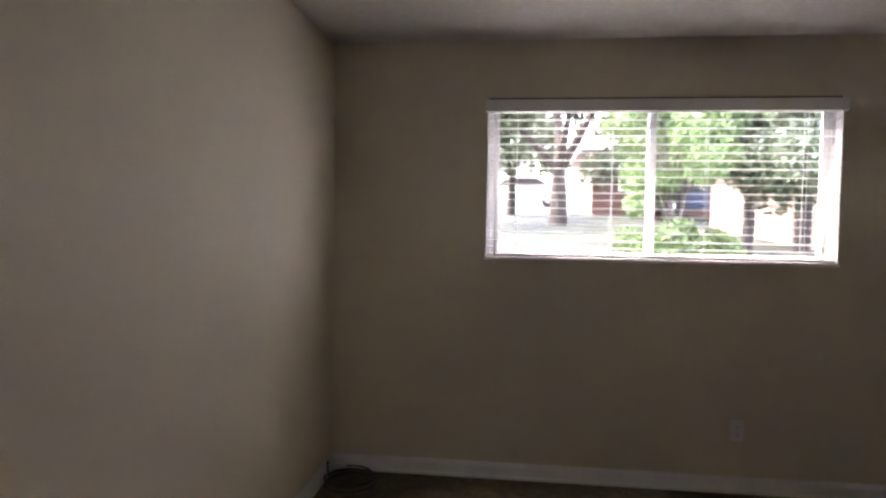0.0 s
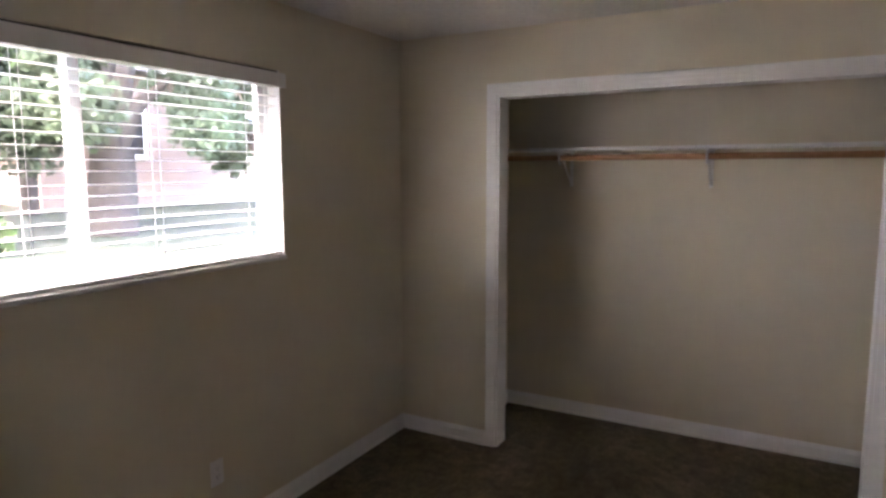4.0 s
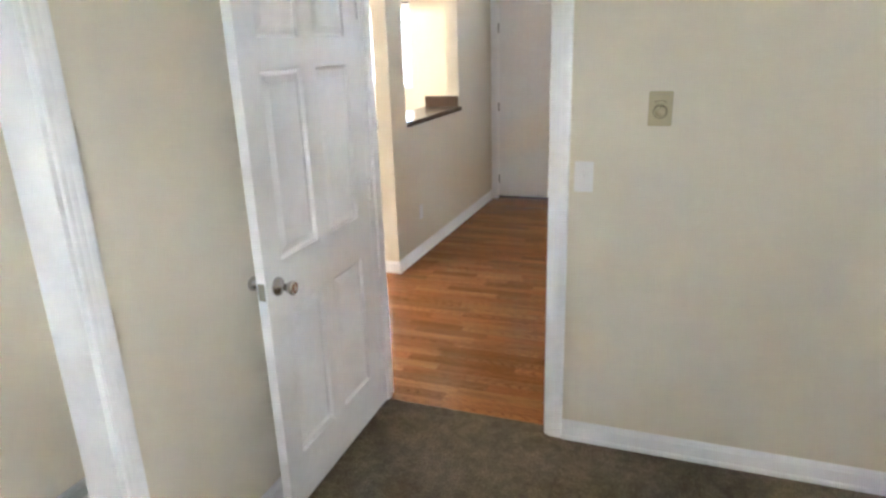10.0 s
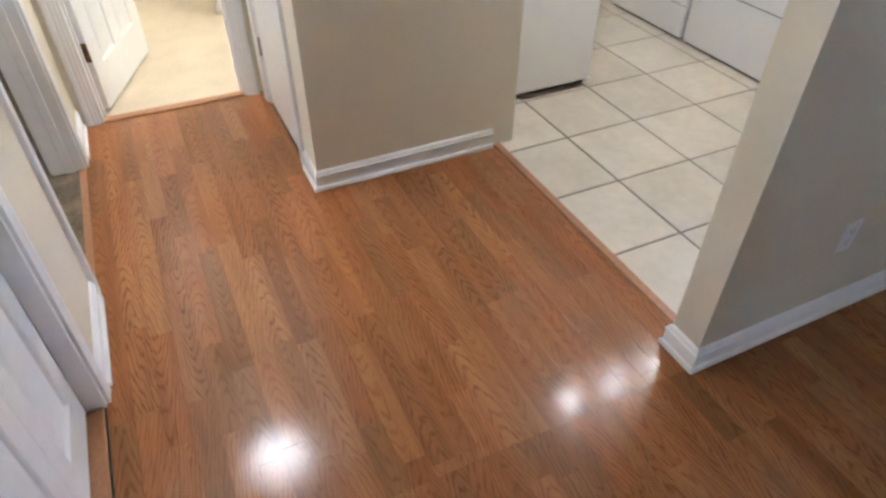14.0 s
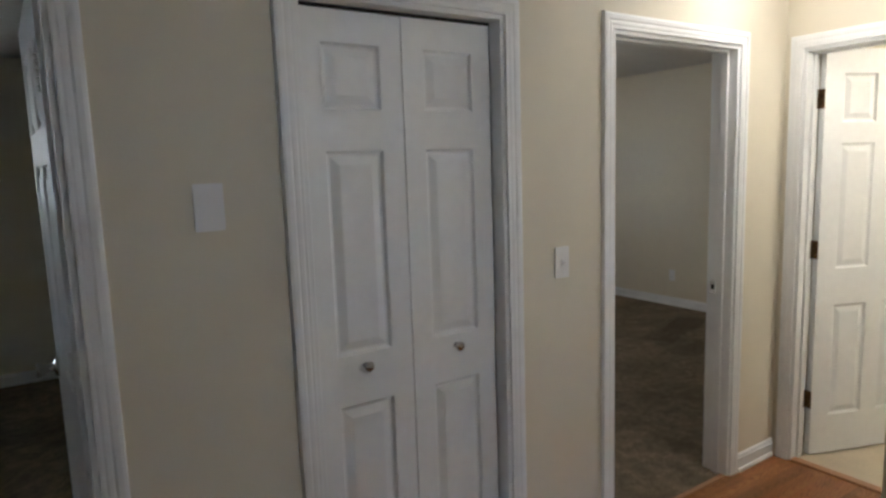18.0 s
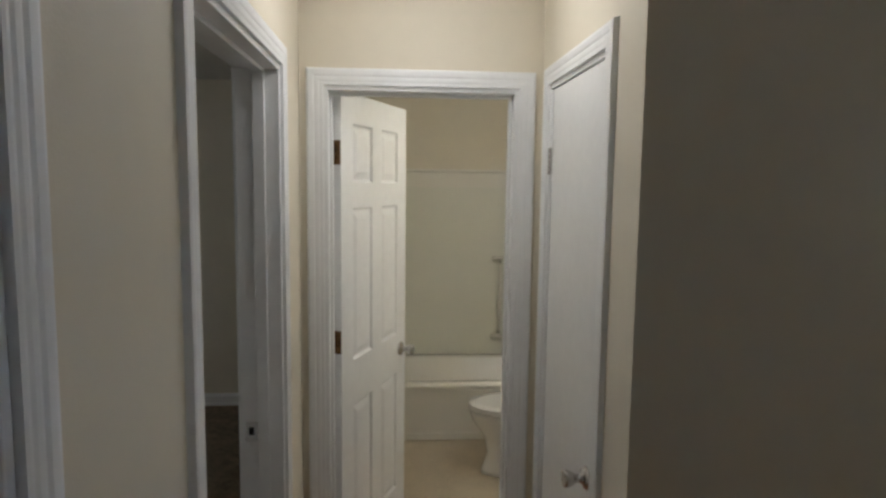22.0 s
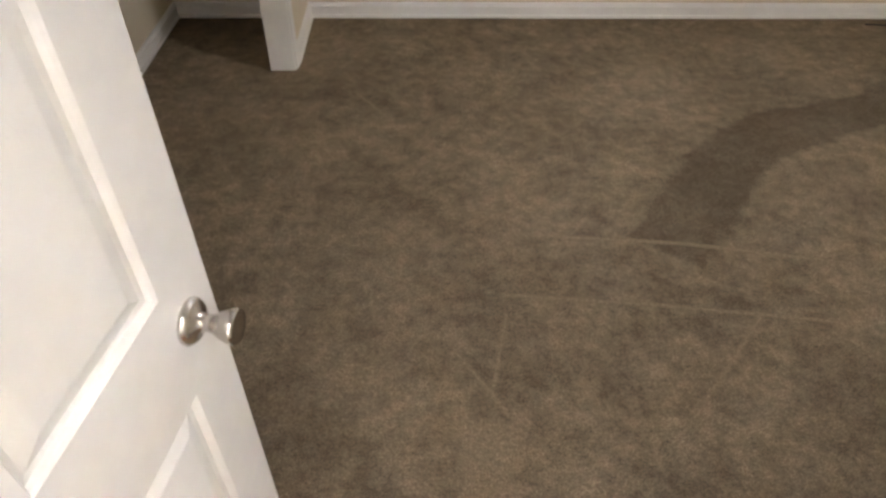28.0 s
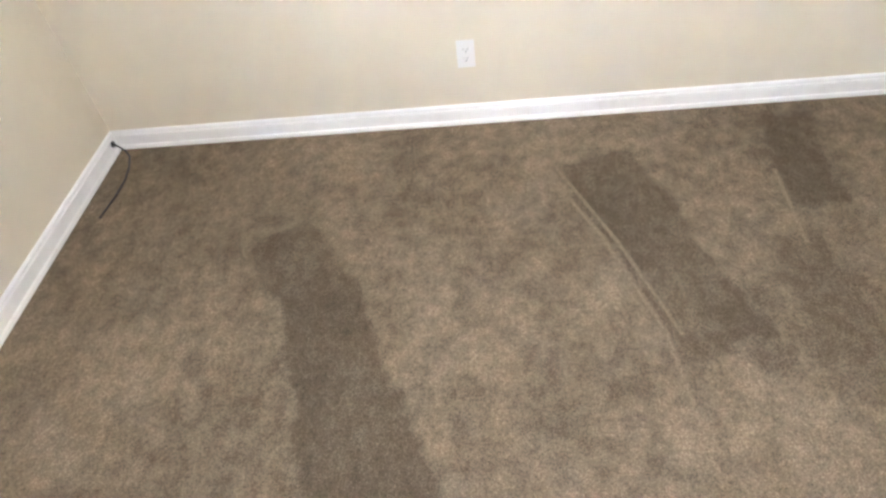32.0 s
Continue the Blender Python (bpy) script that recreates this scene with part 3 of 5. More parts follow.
casing("trim_closet_one", "x", 0.0, -1, 1.367, 3.212, CLOSET_H)
jamb("lining_closet_one", "x", 0.0, 0.12, 1.367, 3.212, CLOSET_H)
casing("trim_door_one", "y", 0.0, 1, *D1, DOOR_H)
casing("trim_door_one_hall", "y", -0.125, -1, *D1, DOOR_H)
jamb("lining_door_one", "y", -0.125, 0.0, *D1, DOOR_H, -0.085)
casing("trim_furnace_closet", "y", -0.125, -1, *BIF, DOOR_H)
jamb("lining_furnace_closet", "y", -0.125, 0.0, *BIF, DOOR_H)
casing("trim_door_two", "y", -0.125, -1, *D2, DOOR_H)
casing("trim_door_two_room", "y", 0.0, 1, *D2, DOOR_H)
jamb("lining_door_two", "y", -0.125, 0.0, *D2, DOOR_H, -0.085)
casing("trim_bath", "x", 2.96, -1, *BATH, DOOR_H)
jamb("lining_bath", "x", 2.96, 3.075, *BATH, DOOR_H, 3.005)
casing("trim_linen", "y", -1.0, 1, *LIN, DOOR_H)
jamb("lining_linen", "y", -1.115, -1.0, *LIN, DOOR_H)
casing("trim_closet_two", "x", W2, 1, *C2, DOOR_H)
jamb("lining_closet_two", "x", W2 - 0.12, W2, *C2, DOOR_H)
casing("trim_entry", "y", SOUTH, 1, *ENTRY, DOOR_H)
jamb("lining_entry", "y", SOUTH - 0.15, SOUTH, *ENTRY, DOOR_H, SOUTH - 0.091)


# ---- doors ----
def raised_panel(bm, x0, x1, z0, z1, face, out):
    """One moulded panel on the face y=face of a door that looks along out."""
    rings = [(0.0, 0.0), (0.004, -0.004), (0.007, -0.010), (0.015, -0.0115), (0.040, -0.003), (0.044, -0.0025)]
    loops = []
    for inset, depth in rings:
        y = face + out * depth
        loops.append([bm.verts.new(c) for c in ((x0 + inset, y, z0 + inset), (x1 - inset, y, z0 + inset), (x1 - inset, y, z1 - inset), (x0 + inset, y, z1 - inset))])
    for a, b in zip(loops, loops[1:]):
        for k in range(4):
            bm.faces.new((a[k], a[(k + 1) % 4], b[(k + 1) % 4], b[k]))
    bm.faces.new(loops[-1])


def door_leaf(parent, w, cols, rows, t=0.035, h=2.02, z0=0.012, mat=None, name="leaf", label=""):
    """A panelled leaf from x=0 to w and y=-t to 0, with moulded panels on both sides. cols, rows: panel edges."""
    mat = mat or DOORW
    holes = [(a, b, z0 + c, z0 + d) for a, b in cols for c, d in rows]
    leaf = part(name, panel_wall(bmesh.new(), "y", -t, 0.0, 0.0, w, z0, z0 + h, holes), mat, parent, label)
    for a, b, c, d in holes:
        bm = bmesh.new()
        raised_panel(bm, a, b, c, d, 0.0, 1)
        raised_panel(bm, a, b, c, d, -t, -1)
        part("panel", bm, mat, leaf)
    return leaf


def knob(parent, x, y, z, out, mat=None, r=0.027, name="knob", label="satin nickel round door knob"):
    """A round knob on its rose, standing off the door along y."""
    m = Matrix.Translation((x, y, z)) @ Matrix.Rotation(radians(-90 * out), 4, "X")
    bm = lathe(bmesh.new(), [(0, 0), (r * 1.2, 0), (r * 1.22, 0.004), (r * 1.0, 0.011), (r * 0.52, 0.014), (r * 0.42, 0.026), (r * 0.5, 0.034), (r * 0.72, 0.044), (r * 0.90, 0.056), (r * 0.92, 0.062), (r * 0.84, 0.066), (r * 0.5, 0.065), (0, 0.064)], m, 28)
    return part(name, bm, mat or NICKEL, parent, label)


def hinge(parent, x, y, z, mat, label="dark metal butt hinge"):
    """A butt hinge: its leaf let into the edge of the door, the knuckles beside it."""
    bm = box(bmesh.new(), x - 0.002, x + 0.0005, y - 0.033, y, z - 0.045, z + 0.045)
    for k in range(5):
        lathe(bm, [(0, 0), (0.0055, 0), (0.0055, 0.0165), (0, 0.0165)], Matrix.Translation((x - 0.004, y + 0.005, z - 0.045 + 0.018 * k)), 10)
    for dz in (-0.03, 0.0, 0.03):
        lathe(bm, [(0, 0), (0.004, 0), (0.0035, 0.0015), (0, 0.002)], Matrix.Translation((x - 0.002, y - 0.018, z + dz)) @ Matrix.Rotation(radians(-90), 4, "Y"), 8)
    return part("hinge", bm, mat, parent, label)


def six_panel_door(name, label, w, m, knob_side=1, hinge_mat=None):
    """A six panel door hinged at its local origin, its leaf along +x."""
    d = thing(name, label, "door", m, "six panel doors")
    s, mid = 0.105, 0.095
    pw = (w - 2 * s - mid) / 2
    cols = [(s, s + pw), (s + pw + mid, w - s)]
    leaf = door_leaf(d, w, cols, [(0.20, 0.775), (0.96, 1.575), (1.675, 1.905)])
    kx = w - 0.065
    knob(leaf, kx, 0.0, 0.893, 1)
    knob(leaf, kx, -0.035, 0.893, -1)
    part("latch_plate", box(bmesh.new(), w - 0.0005, w + 0.0015, -0.030, -0.005, 0.863, 0.923), NICKEL, leaf, "nickel latch plate on the door edge")
    for z in (0.30, 1.07, 1.80):
        hinge(d, 0.0, 0.0, z, hinge_mat or DARKMETAL)
    return d


# bedroom one: hinged on the jamb by the closet wall, standing wide open
six_panel_door("door_bedroom_one", "white six panel door standing wide open against the closet wall", 0.79, pose(-0.098, 0.0168, 0, 0, 0, 91.0), hinge_mat=TRIM)
# bedroom two: swung into the room
door_two = six_panel_door("door_bedroom_two", "white six panel door swung open into the carpeted bedroom", 0.79, pose(1.766, 0.0175, 0, 0, 0, 80.0))
# bathroom: hinged on the north jamb, swung into the bathroom
door_bath = six_panel_door("door_bathroom", "white six panel door swung open into the bathroom", 0.69, pose(3.080, -0.2285, 0, 0, 0, -21.5), hinge_mat=AGED)

# bifold doors of the furnace closet
bifold = thing("bifold_door", "closed white two leaf bifold closet door", "door", pose(BIF[0] + 0.018, -0.045, 0))
lw = (BIF[1] - BIF[0] - 0.036 - 0.008) / 2
for i in range(2):
    leaf = door_leaf(bifold, lw, [(0.075, lw - 0.075)], [(0.13, 0.80), (0.96, 1.58), (1.70, 1.89)], 0.03, 1.982, 0.02)
    leaf.location = (i * (lw + 0.004), 0, 0)
    m = Matrix.Translation((lw / 2, -0.03, 0.94)) @ Matrix.Rotation(radians(90), 4, "X")
    part("knob", lathe(bmesh.new(), [(0, 0), (0.010, 0), (0.007, 0.012), (0.013, 0.018), (0.0165, 0.025), (0.013, 0.031), (0, 0.033)], m), NICKEL, leaf, "small round nickel pull knob")
part("track", box(bmesh.new(), 0, BIF[1] - BIF[0] - 0.036, -0.026, -0.004, 2.004, 2.018), GAP, bifold, "dark overhead bifold track")
part("sill_strip", box(bmesh.new(), 0, BIF[1] - BIF[0] - 0.036, -0.075, -0.001, 0.0, 0.012, 0.004), THRESH, bifold, "oak strip under the bifold doors")

# plain linen closet door
linen = thing("door_linen", "closed flush white linen closet door", "door", pose(LIN[0] + 0.018, -1.004, 0))
lleaf = part("leaf", box(bmesh.new(), 0, LIN[1] - LIN[0] - 0.036, -0.035, 0, 0.012, 2.012, 0.002), DOORW, linen)
knob(lleaf, 0.055, 0.0, 0.875, 1)
for z in (0.30, 1.77):
    hinge(linen, LIN[1] - LIN[0] - 0.037, 0.003, z, NICKEL, "nickel butt hinge with visible screws")

# entry door
entry = thing("door_entry", "closed plain white entry door with a dark sweep", "door", pose(ENTRY[0] + 0.018, SOUTH - 0.012, 0))
ew = ENTRY[1] - ENTRY[0] - 0.036
eleaf = part("leaf", box(bmesh.new(), 0, ew, -0.044, 0, 0.03, 2.012, 0.002), DOORW, entry)
knob(eleaf, 0.06, 0.0, 0.86, 1)
part("deadbolt", lathe(bmesh.new(), [(0, 0), (0.03, 0), (0.03, 0.006), (0.022, 0.014), (0, 0.016)], Matrix.Translation((0.06, 0, 1.06)) @ Matrix.Rotation(radians(-90), 4, "X")), NICKEL, eleaf, "round nickel deadbolt")
part("sweep_strip", box(bmesh.new(), -0.01, ew + 0.01, -0.05, 0.012, 0.0, 0.03, 0.003), DARKMETAL, entry, "dark metal sill and sweep")
for z in (0.22, 1.0, 1.8):
    hinge(entry, ew, 0.002, z, DARKMETAL)


def hinge_leaf(parent, x, y, z):
    """A hinge leaf on the door lining, its paint chipped away round the mortise."""
    inv = parent.matrix_world.inverted()
    bm = bmesh.new()
    box(bm, x, x + 0.002, y - 0.036, y + 0.002, z - 0.046, z + 0.046, 0.0008)
    for dz in (-0.03, 0.002, 0.03):
        lathe(bm, [(0, 0), (0.0045, 0), (0.004, 0.0014), (0, 0.002)], Matrix.Translation((x + 0.002, y - 0.018 + 0.008 * (dz == 0.002), z + dz)) @ Matrix.Rotation(radians(90), 4, "Y"), 8)
    bmesh.ops.transform(bm, matrix=inv, verts=bm.verts[:])
    return part("hinge_leaf", bm, RUST, parent, "brass hinge leaf with chipped paint on the lining")


for z in (0.30, 1.07, 1.80):
    hinge_leaf(door_two, D2[0] + 0.016, -0.004, z)


def jamb_leaf(parent, a, b, y0, y1, z0, label="aged brass hinge leaf on the door lining"):
    """A dark hinge leaf screwed flat on a lining, with its knuckle."""
    inv = parent.matrix_world.inverted()
    bm = box(bmesh.new(), a, b, y0, y1, z0 - 0.046, z0 + 0.046, 0.0008)
    bmesh.ops.transform(bm, matrix=inv, verts=bm.verts[:])
    return part("hinge_leaf", bm, AGED, parent, label)


for z in (0.30, 1.07, 1.80):
    jamb_leaf(door_bath, 3.041, 3.074, BATH[1] - 0.0185, BATH[1] - 0.0158, z)


def strike(x, y, z, out, label):
    """A strike plate with its latch hole, on a lining that faces along x."""
    bm = panel_wall(bmesh.new(), "x", x, x + out * 0.0016, y - 0.018, y + 0.018, z - 0.03, z + 0.03, [(y - 0.008, y + 0.008, z - 0.012, z + 0.012)])
    t = part("strike_plate", bm, NICKEL, None, label, "", "strike plate")
    part("latch_hole", box(bmesh.new(), x, x + out * 0.0006, y - 0.008, y + 0.008, z - 0.012, z + 0.012), GAP, t)
    return t


strike(D2[1] - 0.0161, -0.030, 0.925, -1, "nickel strike plate on the white bedroom door lining")
strike(D1[0] + 0.0161, -0.030, 0.925, 1, "nickel strike plate on the white lining of the bedroom doorway")


# ---- windows with blinds ----
FRAME = material("window_frame_vinyl", (0.80, 0.81, 0.82), 0.35, stain=0.02)
SLAT = material("blind_slat_white", (0.87, 0.86, 0.84), 0.4, stain=0.02)


def slider_window(name, y, into, x0, x1, z0, z1, label, depth=0.10):
    """A sliding window set in the wall y..y+depth: into is the sign of the way to the room."""
    w = thing(name, label, "window", None, "", "structure")
    out = -into
    g = y + out * 0.105
    f = 0.042

    def frame_of(nm, a, b, c, d, w0, w1, t, low):
        bm = panel_wall(bmesh.new(), "y", min(w0, w1), max(w0, w1), a, b, c, d, [(a + t, b - t, c + low, d - t)])
        return part(nm, bm, FRAME, w)

    frame_of("window_frame", x0, x1, z0, z1, g - 0.03, g + 0.03, 0.022, 0.010)
    for a, b in ((x0, x0 + 0.004), (x1 - 0.004, x1)):
        part("reveal_lining", box(bmesh.new(), a, b, min(y + out * 0.002, y + out * 0.074), max(y + out * 0.002, y + out * 0.074), z0 + 0.005, z1), TRIM, w)
    mid = (x0 + x1) / 2 - 0.04
    for a, b, off in ((x0 + 0.022, mid + f, 0.012), (mid, x1 - 0.022, -0.012)):
        s = frame_of("sash", a, b, z0 + 0.010, z1 - 0.022, g + off - 0.010, g + off + 0.010, f, 0.024)
        p = part("pane", box(bmesh.new(), a + f, b - f, g + off - 0.002, g + off + 0.002, z0 + 0.034, z1 - 0.022 - f), glass, s)
        p.visible_shadow = False
    sill = box(bmesh.new(), x0 - 0.004, x1 + 0.004, min(y + out * 0.075, y + into * 0.012), max(y + out * 0.075, y + into * 0.012), z0 - 0.014, z0 + 0.004, 0.003)
    part("window_sill", sill, TRIM, w)
    return w


def blind(name, y, into, x0, x1, z0, z1, label, lowered=1.0, tilt=1.5, drop_cord=True):
    """A two inch slat blind hung in the opening."""
    b = thing(name, label, "window blind", None, "slat blinds")
    yc = y - into * 0.035
    part("valance", box(bmesh.new(), x0 - 0.012, x1 + 0.012, min(yc + into * 0.05, yc + into * 0.064), max(yc + into * 0.05, yc + into * 0.064), z1 - 0.080, z1 - 0.016, 0.002), SLAT, b, "white valance board")
    for s in (x0 - 0.012, x1 + 0.003):
        part("valance_return", box(bmesh.new(), s, s + 0.009, min(yc + into * 0.036, yc + into * 0.05), max(yc + into * 0.036, yc + into * 0.05), z1 - 0.080, z1 - 0.016), SLAT, b)
    # the headrail's dark colour paints the shadow gap over the valance
    part("headrail", box(bmesh.new(), x0 + 0.004, x1 - 0.004, yc - 0.025, yc + 0.025, z1 - 0.055, z1 - 0.002), GAP, b, "headrail coloured dark for the shadow line above the valance")
    pitch = 0.0435
    n = int((z1 - z0 - 0.085) * lowered / pitch)
    base = bmesh.new()
    prof = [(-0.025, -0.0003), (-0.012, 0.0003), (0.0, 0.0005), (0.012, 0.0003), (0.025, -0.0003)]
    c, s = math.cos(radians(tilt)), math.sin(radians(tilt))
    cols = []
    for up in (0.0009, -0.0009):
        for v, h in prof:
            cols.append([base.verts.new((x, v * c - (h + up) * s, v * s + (h + up) * c)) for x in (x0 + 0.006, x1 - 0.006)])
    k = len(prof)
    for i in range(k - 1):
        base.faces.new((cols[i][0], cols[i][1], cols[i + 1][1], cols[i + 1][0]))
        base.faces.new((cols[k + i][0], cols[k + i + 1][0], cols[k + i + 1][1], cols[k + i][1]))
    for i in (0, k - 1):
        base.faces.new((cols[i][0], cols[k + i][0], cols[k + i][1], cols[i][1]))
    for e in (0, 1):
        base.faces.new([cols[i][e] for i in range(k)] + [cols[k + i][e] for i in reversed(range(k))])
    first = part("slat", base, SLAT, b)
    first.location = (0, yc, z1 - 0.075)
    for i in range(1, n):
        o = new("slat", first.data)
        o.parent = b
        o.location = (0, yc, z1 - 0.075 - i * pitch + 0.0015 * math.sin(i * 2.3))
        o.rotation_euler = (radians(0.8 * math.sin(i * 1.7)), radians(0.06 * math.sin(i * 3.1)), 0)
    zb = z1 - 0.075 - n * pitch
    part("bottom_rail", box(bmesh.new(), x0 + 0.006, x1 - 0.006, yc - 0.025, yc + 0.025, zb - 0.006, zb + 0.010, 0.003), SLAT, b)
    span = x1 - x0
    for q in (0.09, 0.37, 0.64, 0.91):
        for dy in (-0.024, 0.024):
            part("ladder_cord", tube(bmesh.new(), [(x0 + q * span, yc + dy, zb), (x0 + q * span, yc + dy, z1 - 0.05)], 0.0011, 5), SLAT, b)
    if drop_cord:
        part("tilt_wand", tube(bmesh.new(), [(x0 + 0.045, yc + into * 0.034, z1 - 0.06), (x0 + 0.05, yc + into * 0.036, z0 - 0.04)], 0.004, 8), SLAT, b, "hanging clear tilt wand")
        bm = tube(bmesh.new(), [(x1 - 0.08, yc + into * 0.03, z1 - 0.06), (x1 - 0.075, yc + into * 0.032, z0 + 0.10)], 0.0014, 5)
        for dz in (0.0, 0.035, 0.07):
            lathe(bm, [(0, 0), (0.007, 0.002), (0.009, 0.012), (0.004, 0.028), (0, 0.03)], Matrix.Translation((x1 - 0.078 + dz * 0.15, yc + into * 0.03, z0 + 0.03 + dz)), 10)
        part("pull_cord", bm, SLAT, b, "pull cords with small tassels")
    return b


slider_window("window_1", 3.86, -1, *WIN1, SILL, HEAD, "white vinyl sliding window in the bedroom wall")
blind("window_blind", 3.86, -1, *WIN1, SILL, HEAD, "white two inch slat blind, lowered and open, with a valance")
# out of view: this window is added and sized to tune the room's daylight
slider_window("window_2", N2, -1, *WIN2, SILL, HEAD, "white vinyl sliding window in the second bedroom")
# unseen too, its slats added so that no sun patch reaches the carpet
blind("window_blind", N2, -1, *WIN2, SILL, HEAD, "white two inch slat blind, lowered and open, in the second bedroom", tilt=4.0, drop_cord=False)
slider_window("window_3", SOUTH, 1, *KWIN, 1.22, HEAD, "white vinyl sliding window over the laundry")
blind("window_blind", SOUTH, 1, *KWIN, 1.22, HEAD, "white slat blind, lowered and open, over the washer", drop_cord=False)
slider_window("window_4", SOUTH, 1, *LWIN, 0.75, HEAD, "wide white vinyl window in the living room")
# this blind is never in view; its tilt holds back the window's light
blind("window_blind", SOUTH, 1, *LWIN, 0.75, HEAD, "white slat blind, lowered and half closed, in the living room", tilt=53.0, drop_cord=False)

# ---- bedroom one: closet fittings, plates, smoke alarm, cable ----
rod_y = (0.955, 3.445)
shelf = thing("closet_shelf", "white closet shelf on brackets above a wooden rod", "shelf", pose(0, 0, 0))
part("board", box(bmesh.new(), 0.435, 0.733, *rod_y, 1.755, 1.773, 0.002), TRIM, shelf)
part("cleat", box(bmesh.new(), 0.715, 0.733, *rod_y, 1.665, 1.755), PAINT, shelf, "beige painted cleat")
part("rod", tube(bmesh.new(), [(0.47, rod_y[0], 1.713), (0.47, rod_y[1], 1.713)], 0.0175, 16), WOODROD, shelf, "reddish brown wooden closet rod")
for y in (3.0, 2.16, 1.32):
    bm = box(bmesh.new(), 0.44, 0.712, y - 0.011, y + 0.011, 1.745, 1.7545, 0.002)
    box(bm, 0.706, 0.714, y - 0.011, y + 0.011, 1.533, 1.7545, 0.002)
    tube(bm, [(0.708, y, 1.553), (0.62, y, 1.618), (0.53, y, 1.713), (0.50, y, 1.745)], 0.007, 8)
    tube(bm, [(0.455, y, 1.748), (0.452, y, 1.693), (0.462, y, 1.675), (0.478, y, 1.673), (0.488, y, 1.685)], 0.006, 8)
    part("bracket", bm, TRIM, shelf, "white steel shelf and rod bracket")
for y in rod_y:
    e = 0.004 if y < 2 else -0.004
    part("rod_cup", lathe(bmesh.new(), [(0, 0), (0.028, 0), (0.026, 0.008), (0.02, 0.012), (0, 0.012)], Matrix.Translation((0.47, y, 1.713)) @ Matrix.Rotation(radians(-90 if e > 0 else 90), 4, "X")), TRIM, shelf)


def wall_plate(name, kind, x, y, z, face, label, category, w=0.071, h=0.116, mat=None):
    """A screwed plate on a wall. face: the angle about z that its front turns to (0 looks to -y)."""
    mat = mat or PLATE
    t = thing(name, label, category, pose(x, y, z, 0, 0, face), "wall plates")
    part("plate", box(bmesh.new(), -w / 2, w / 2, -0.0055, 0.0, -h / 2, h / 2, 0.0022, 2), mat, t)
    screws = [(0, h / 2 - 0.028), (0, -h / 2 + 0.028)]
    if kind == "switch":
        bm = box(bmesh.new(), -0.0055, 0.0055, -0.0075, -0.0055, -0.012, 0.012)
        part("surround", bm, mat, t)
        lev = bmesh.new()
        box(lev, -0.0045, 0.0045, -0.011, 0.004, -0.0042, 0.0042, 0.0012)
        bmesh.ops.transform(lev, matrix=Matrix.Translation((0, -0.008, 0.004)) @ Matrix.Rotation(radians(28), 4, "X"), verts=lev.verts[:])
        part("toggle", lev, mat, t)
    elif kind == "outlet":
        screws = [(0, 0)]
        for dz in (0.0195, -0.0195):
            rc = part("receptacle", box(bmesh.new(), -0.0165, 0.0165, -0.0072, -0.0055, dz - 0.0145, dz + 0.0145, 0.004), mat, t)
            bm = box(bmesh.new(), -0.0085, -0.0065, -0.0076, -0.0072, dz - 0.001, dz + 0.008)
            box(bm, 0.0065, 0.0085, -0.0076, -0.0072, dz - 0.001, dz + 0.008)
            box(bm, -0.0022, 0.0022, -0.0076, -0.0072, dz - 0.010, dz - 0.006)
            part("slots", bm, GAP, rc)
    for sx, sz in screws:
        part("screw", lathe(bmesh.new(), [(0, 0), (0.0032, 0), (0.0026, 0.0012), (0, 0.0014)], Matrix.Translation((sx, -0.0055, sz)) @ Matrix.Rotation(radians(90), 4, "X"), 10), mat, t)
    return t


wall_plate("wall_outlet", "outlet", -1.499, 3.86, 0.336, 0, "white duplex outlet low on the window wall", "outlet")
wall_plate("light_switch", "switch", -1.010, 0.0, 1.155, 180, "white toggle light switch beside the bedroom door", "light switch")
wall_plate("light_switch", "switch", 1.468, -0.125, 1.18, 0, "white toggle light switch in the hallway", "light switch")
wall_plate("blank_plate", "blank", 0.232, -0.125, 1.463, 0, "blank white cover plate on the hallway wall", "cover plate", 0.076, 0.122)
wall_plate("wall_outlet", "outlet", 3.064, N2, 0.314, 0, "white duplex outlet low on the north wall", "outlet")
wall_plate("wall_outlet", "outlet", E2, 2.30, 0.318, -90, "white duplex outlet low on the east wall", "outlet")
wall_plate("wall_outlet", "outlet", 0.594, -2.23, 0.36, -90, "white duplex outlet on the kitchen partition", "outlet")

thermostat = thing("thermostat", "yellowed round dial heater thermostat on the wall", "thermostat", pose(-1.269, 0.0, 1.409, 0, 0, 180))
part("base_plate", box(bmesh.new(), -0.041, 0.041, -0.010, 0, -0.061, 0.061, 0.003, 2), TAN, thermostat)
part("cover", box(bmesh.new(), -0.034, 0.034, -0.026, -0.010, -0.052, 0.050, 0.004, 2), TAN, thermostat)
m = Matrix.Translation((0, -0.026, -0.008)) @ Matrix.Rotation(radians(90), 4, "X")
dial = part("dial", lathe(bmesh.new(), [(0, 0), (0.021, 0), (0.021, 0.006), (0.0195, 0.010), (0.0165, 0.0105), (0.015, 0.007), (0, 0.0075)], m, 28), TAN, thermostat)
part("dial_mark", box(bmesh.new(), -0.0008, 0.0008, -0.0372, -0.0362, 0.004, 0.011), GAP, dial)
# a dark raised ring paints the shade of a groove round the dial
part("dial_groove", lathe(bmesh.new(), [(0.0212, 0), (0.0245, 0), (0.0240, 0.0016), (0.0218, 0.0016)], m, 28), TAN_DARK, thermostat)
bm = bmesh.new()
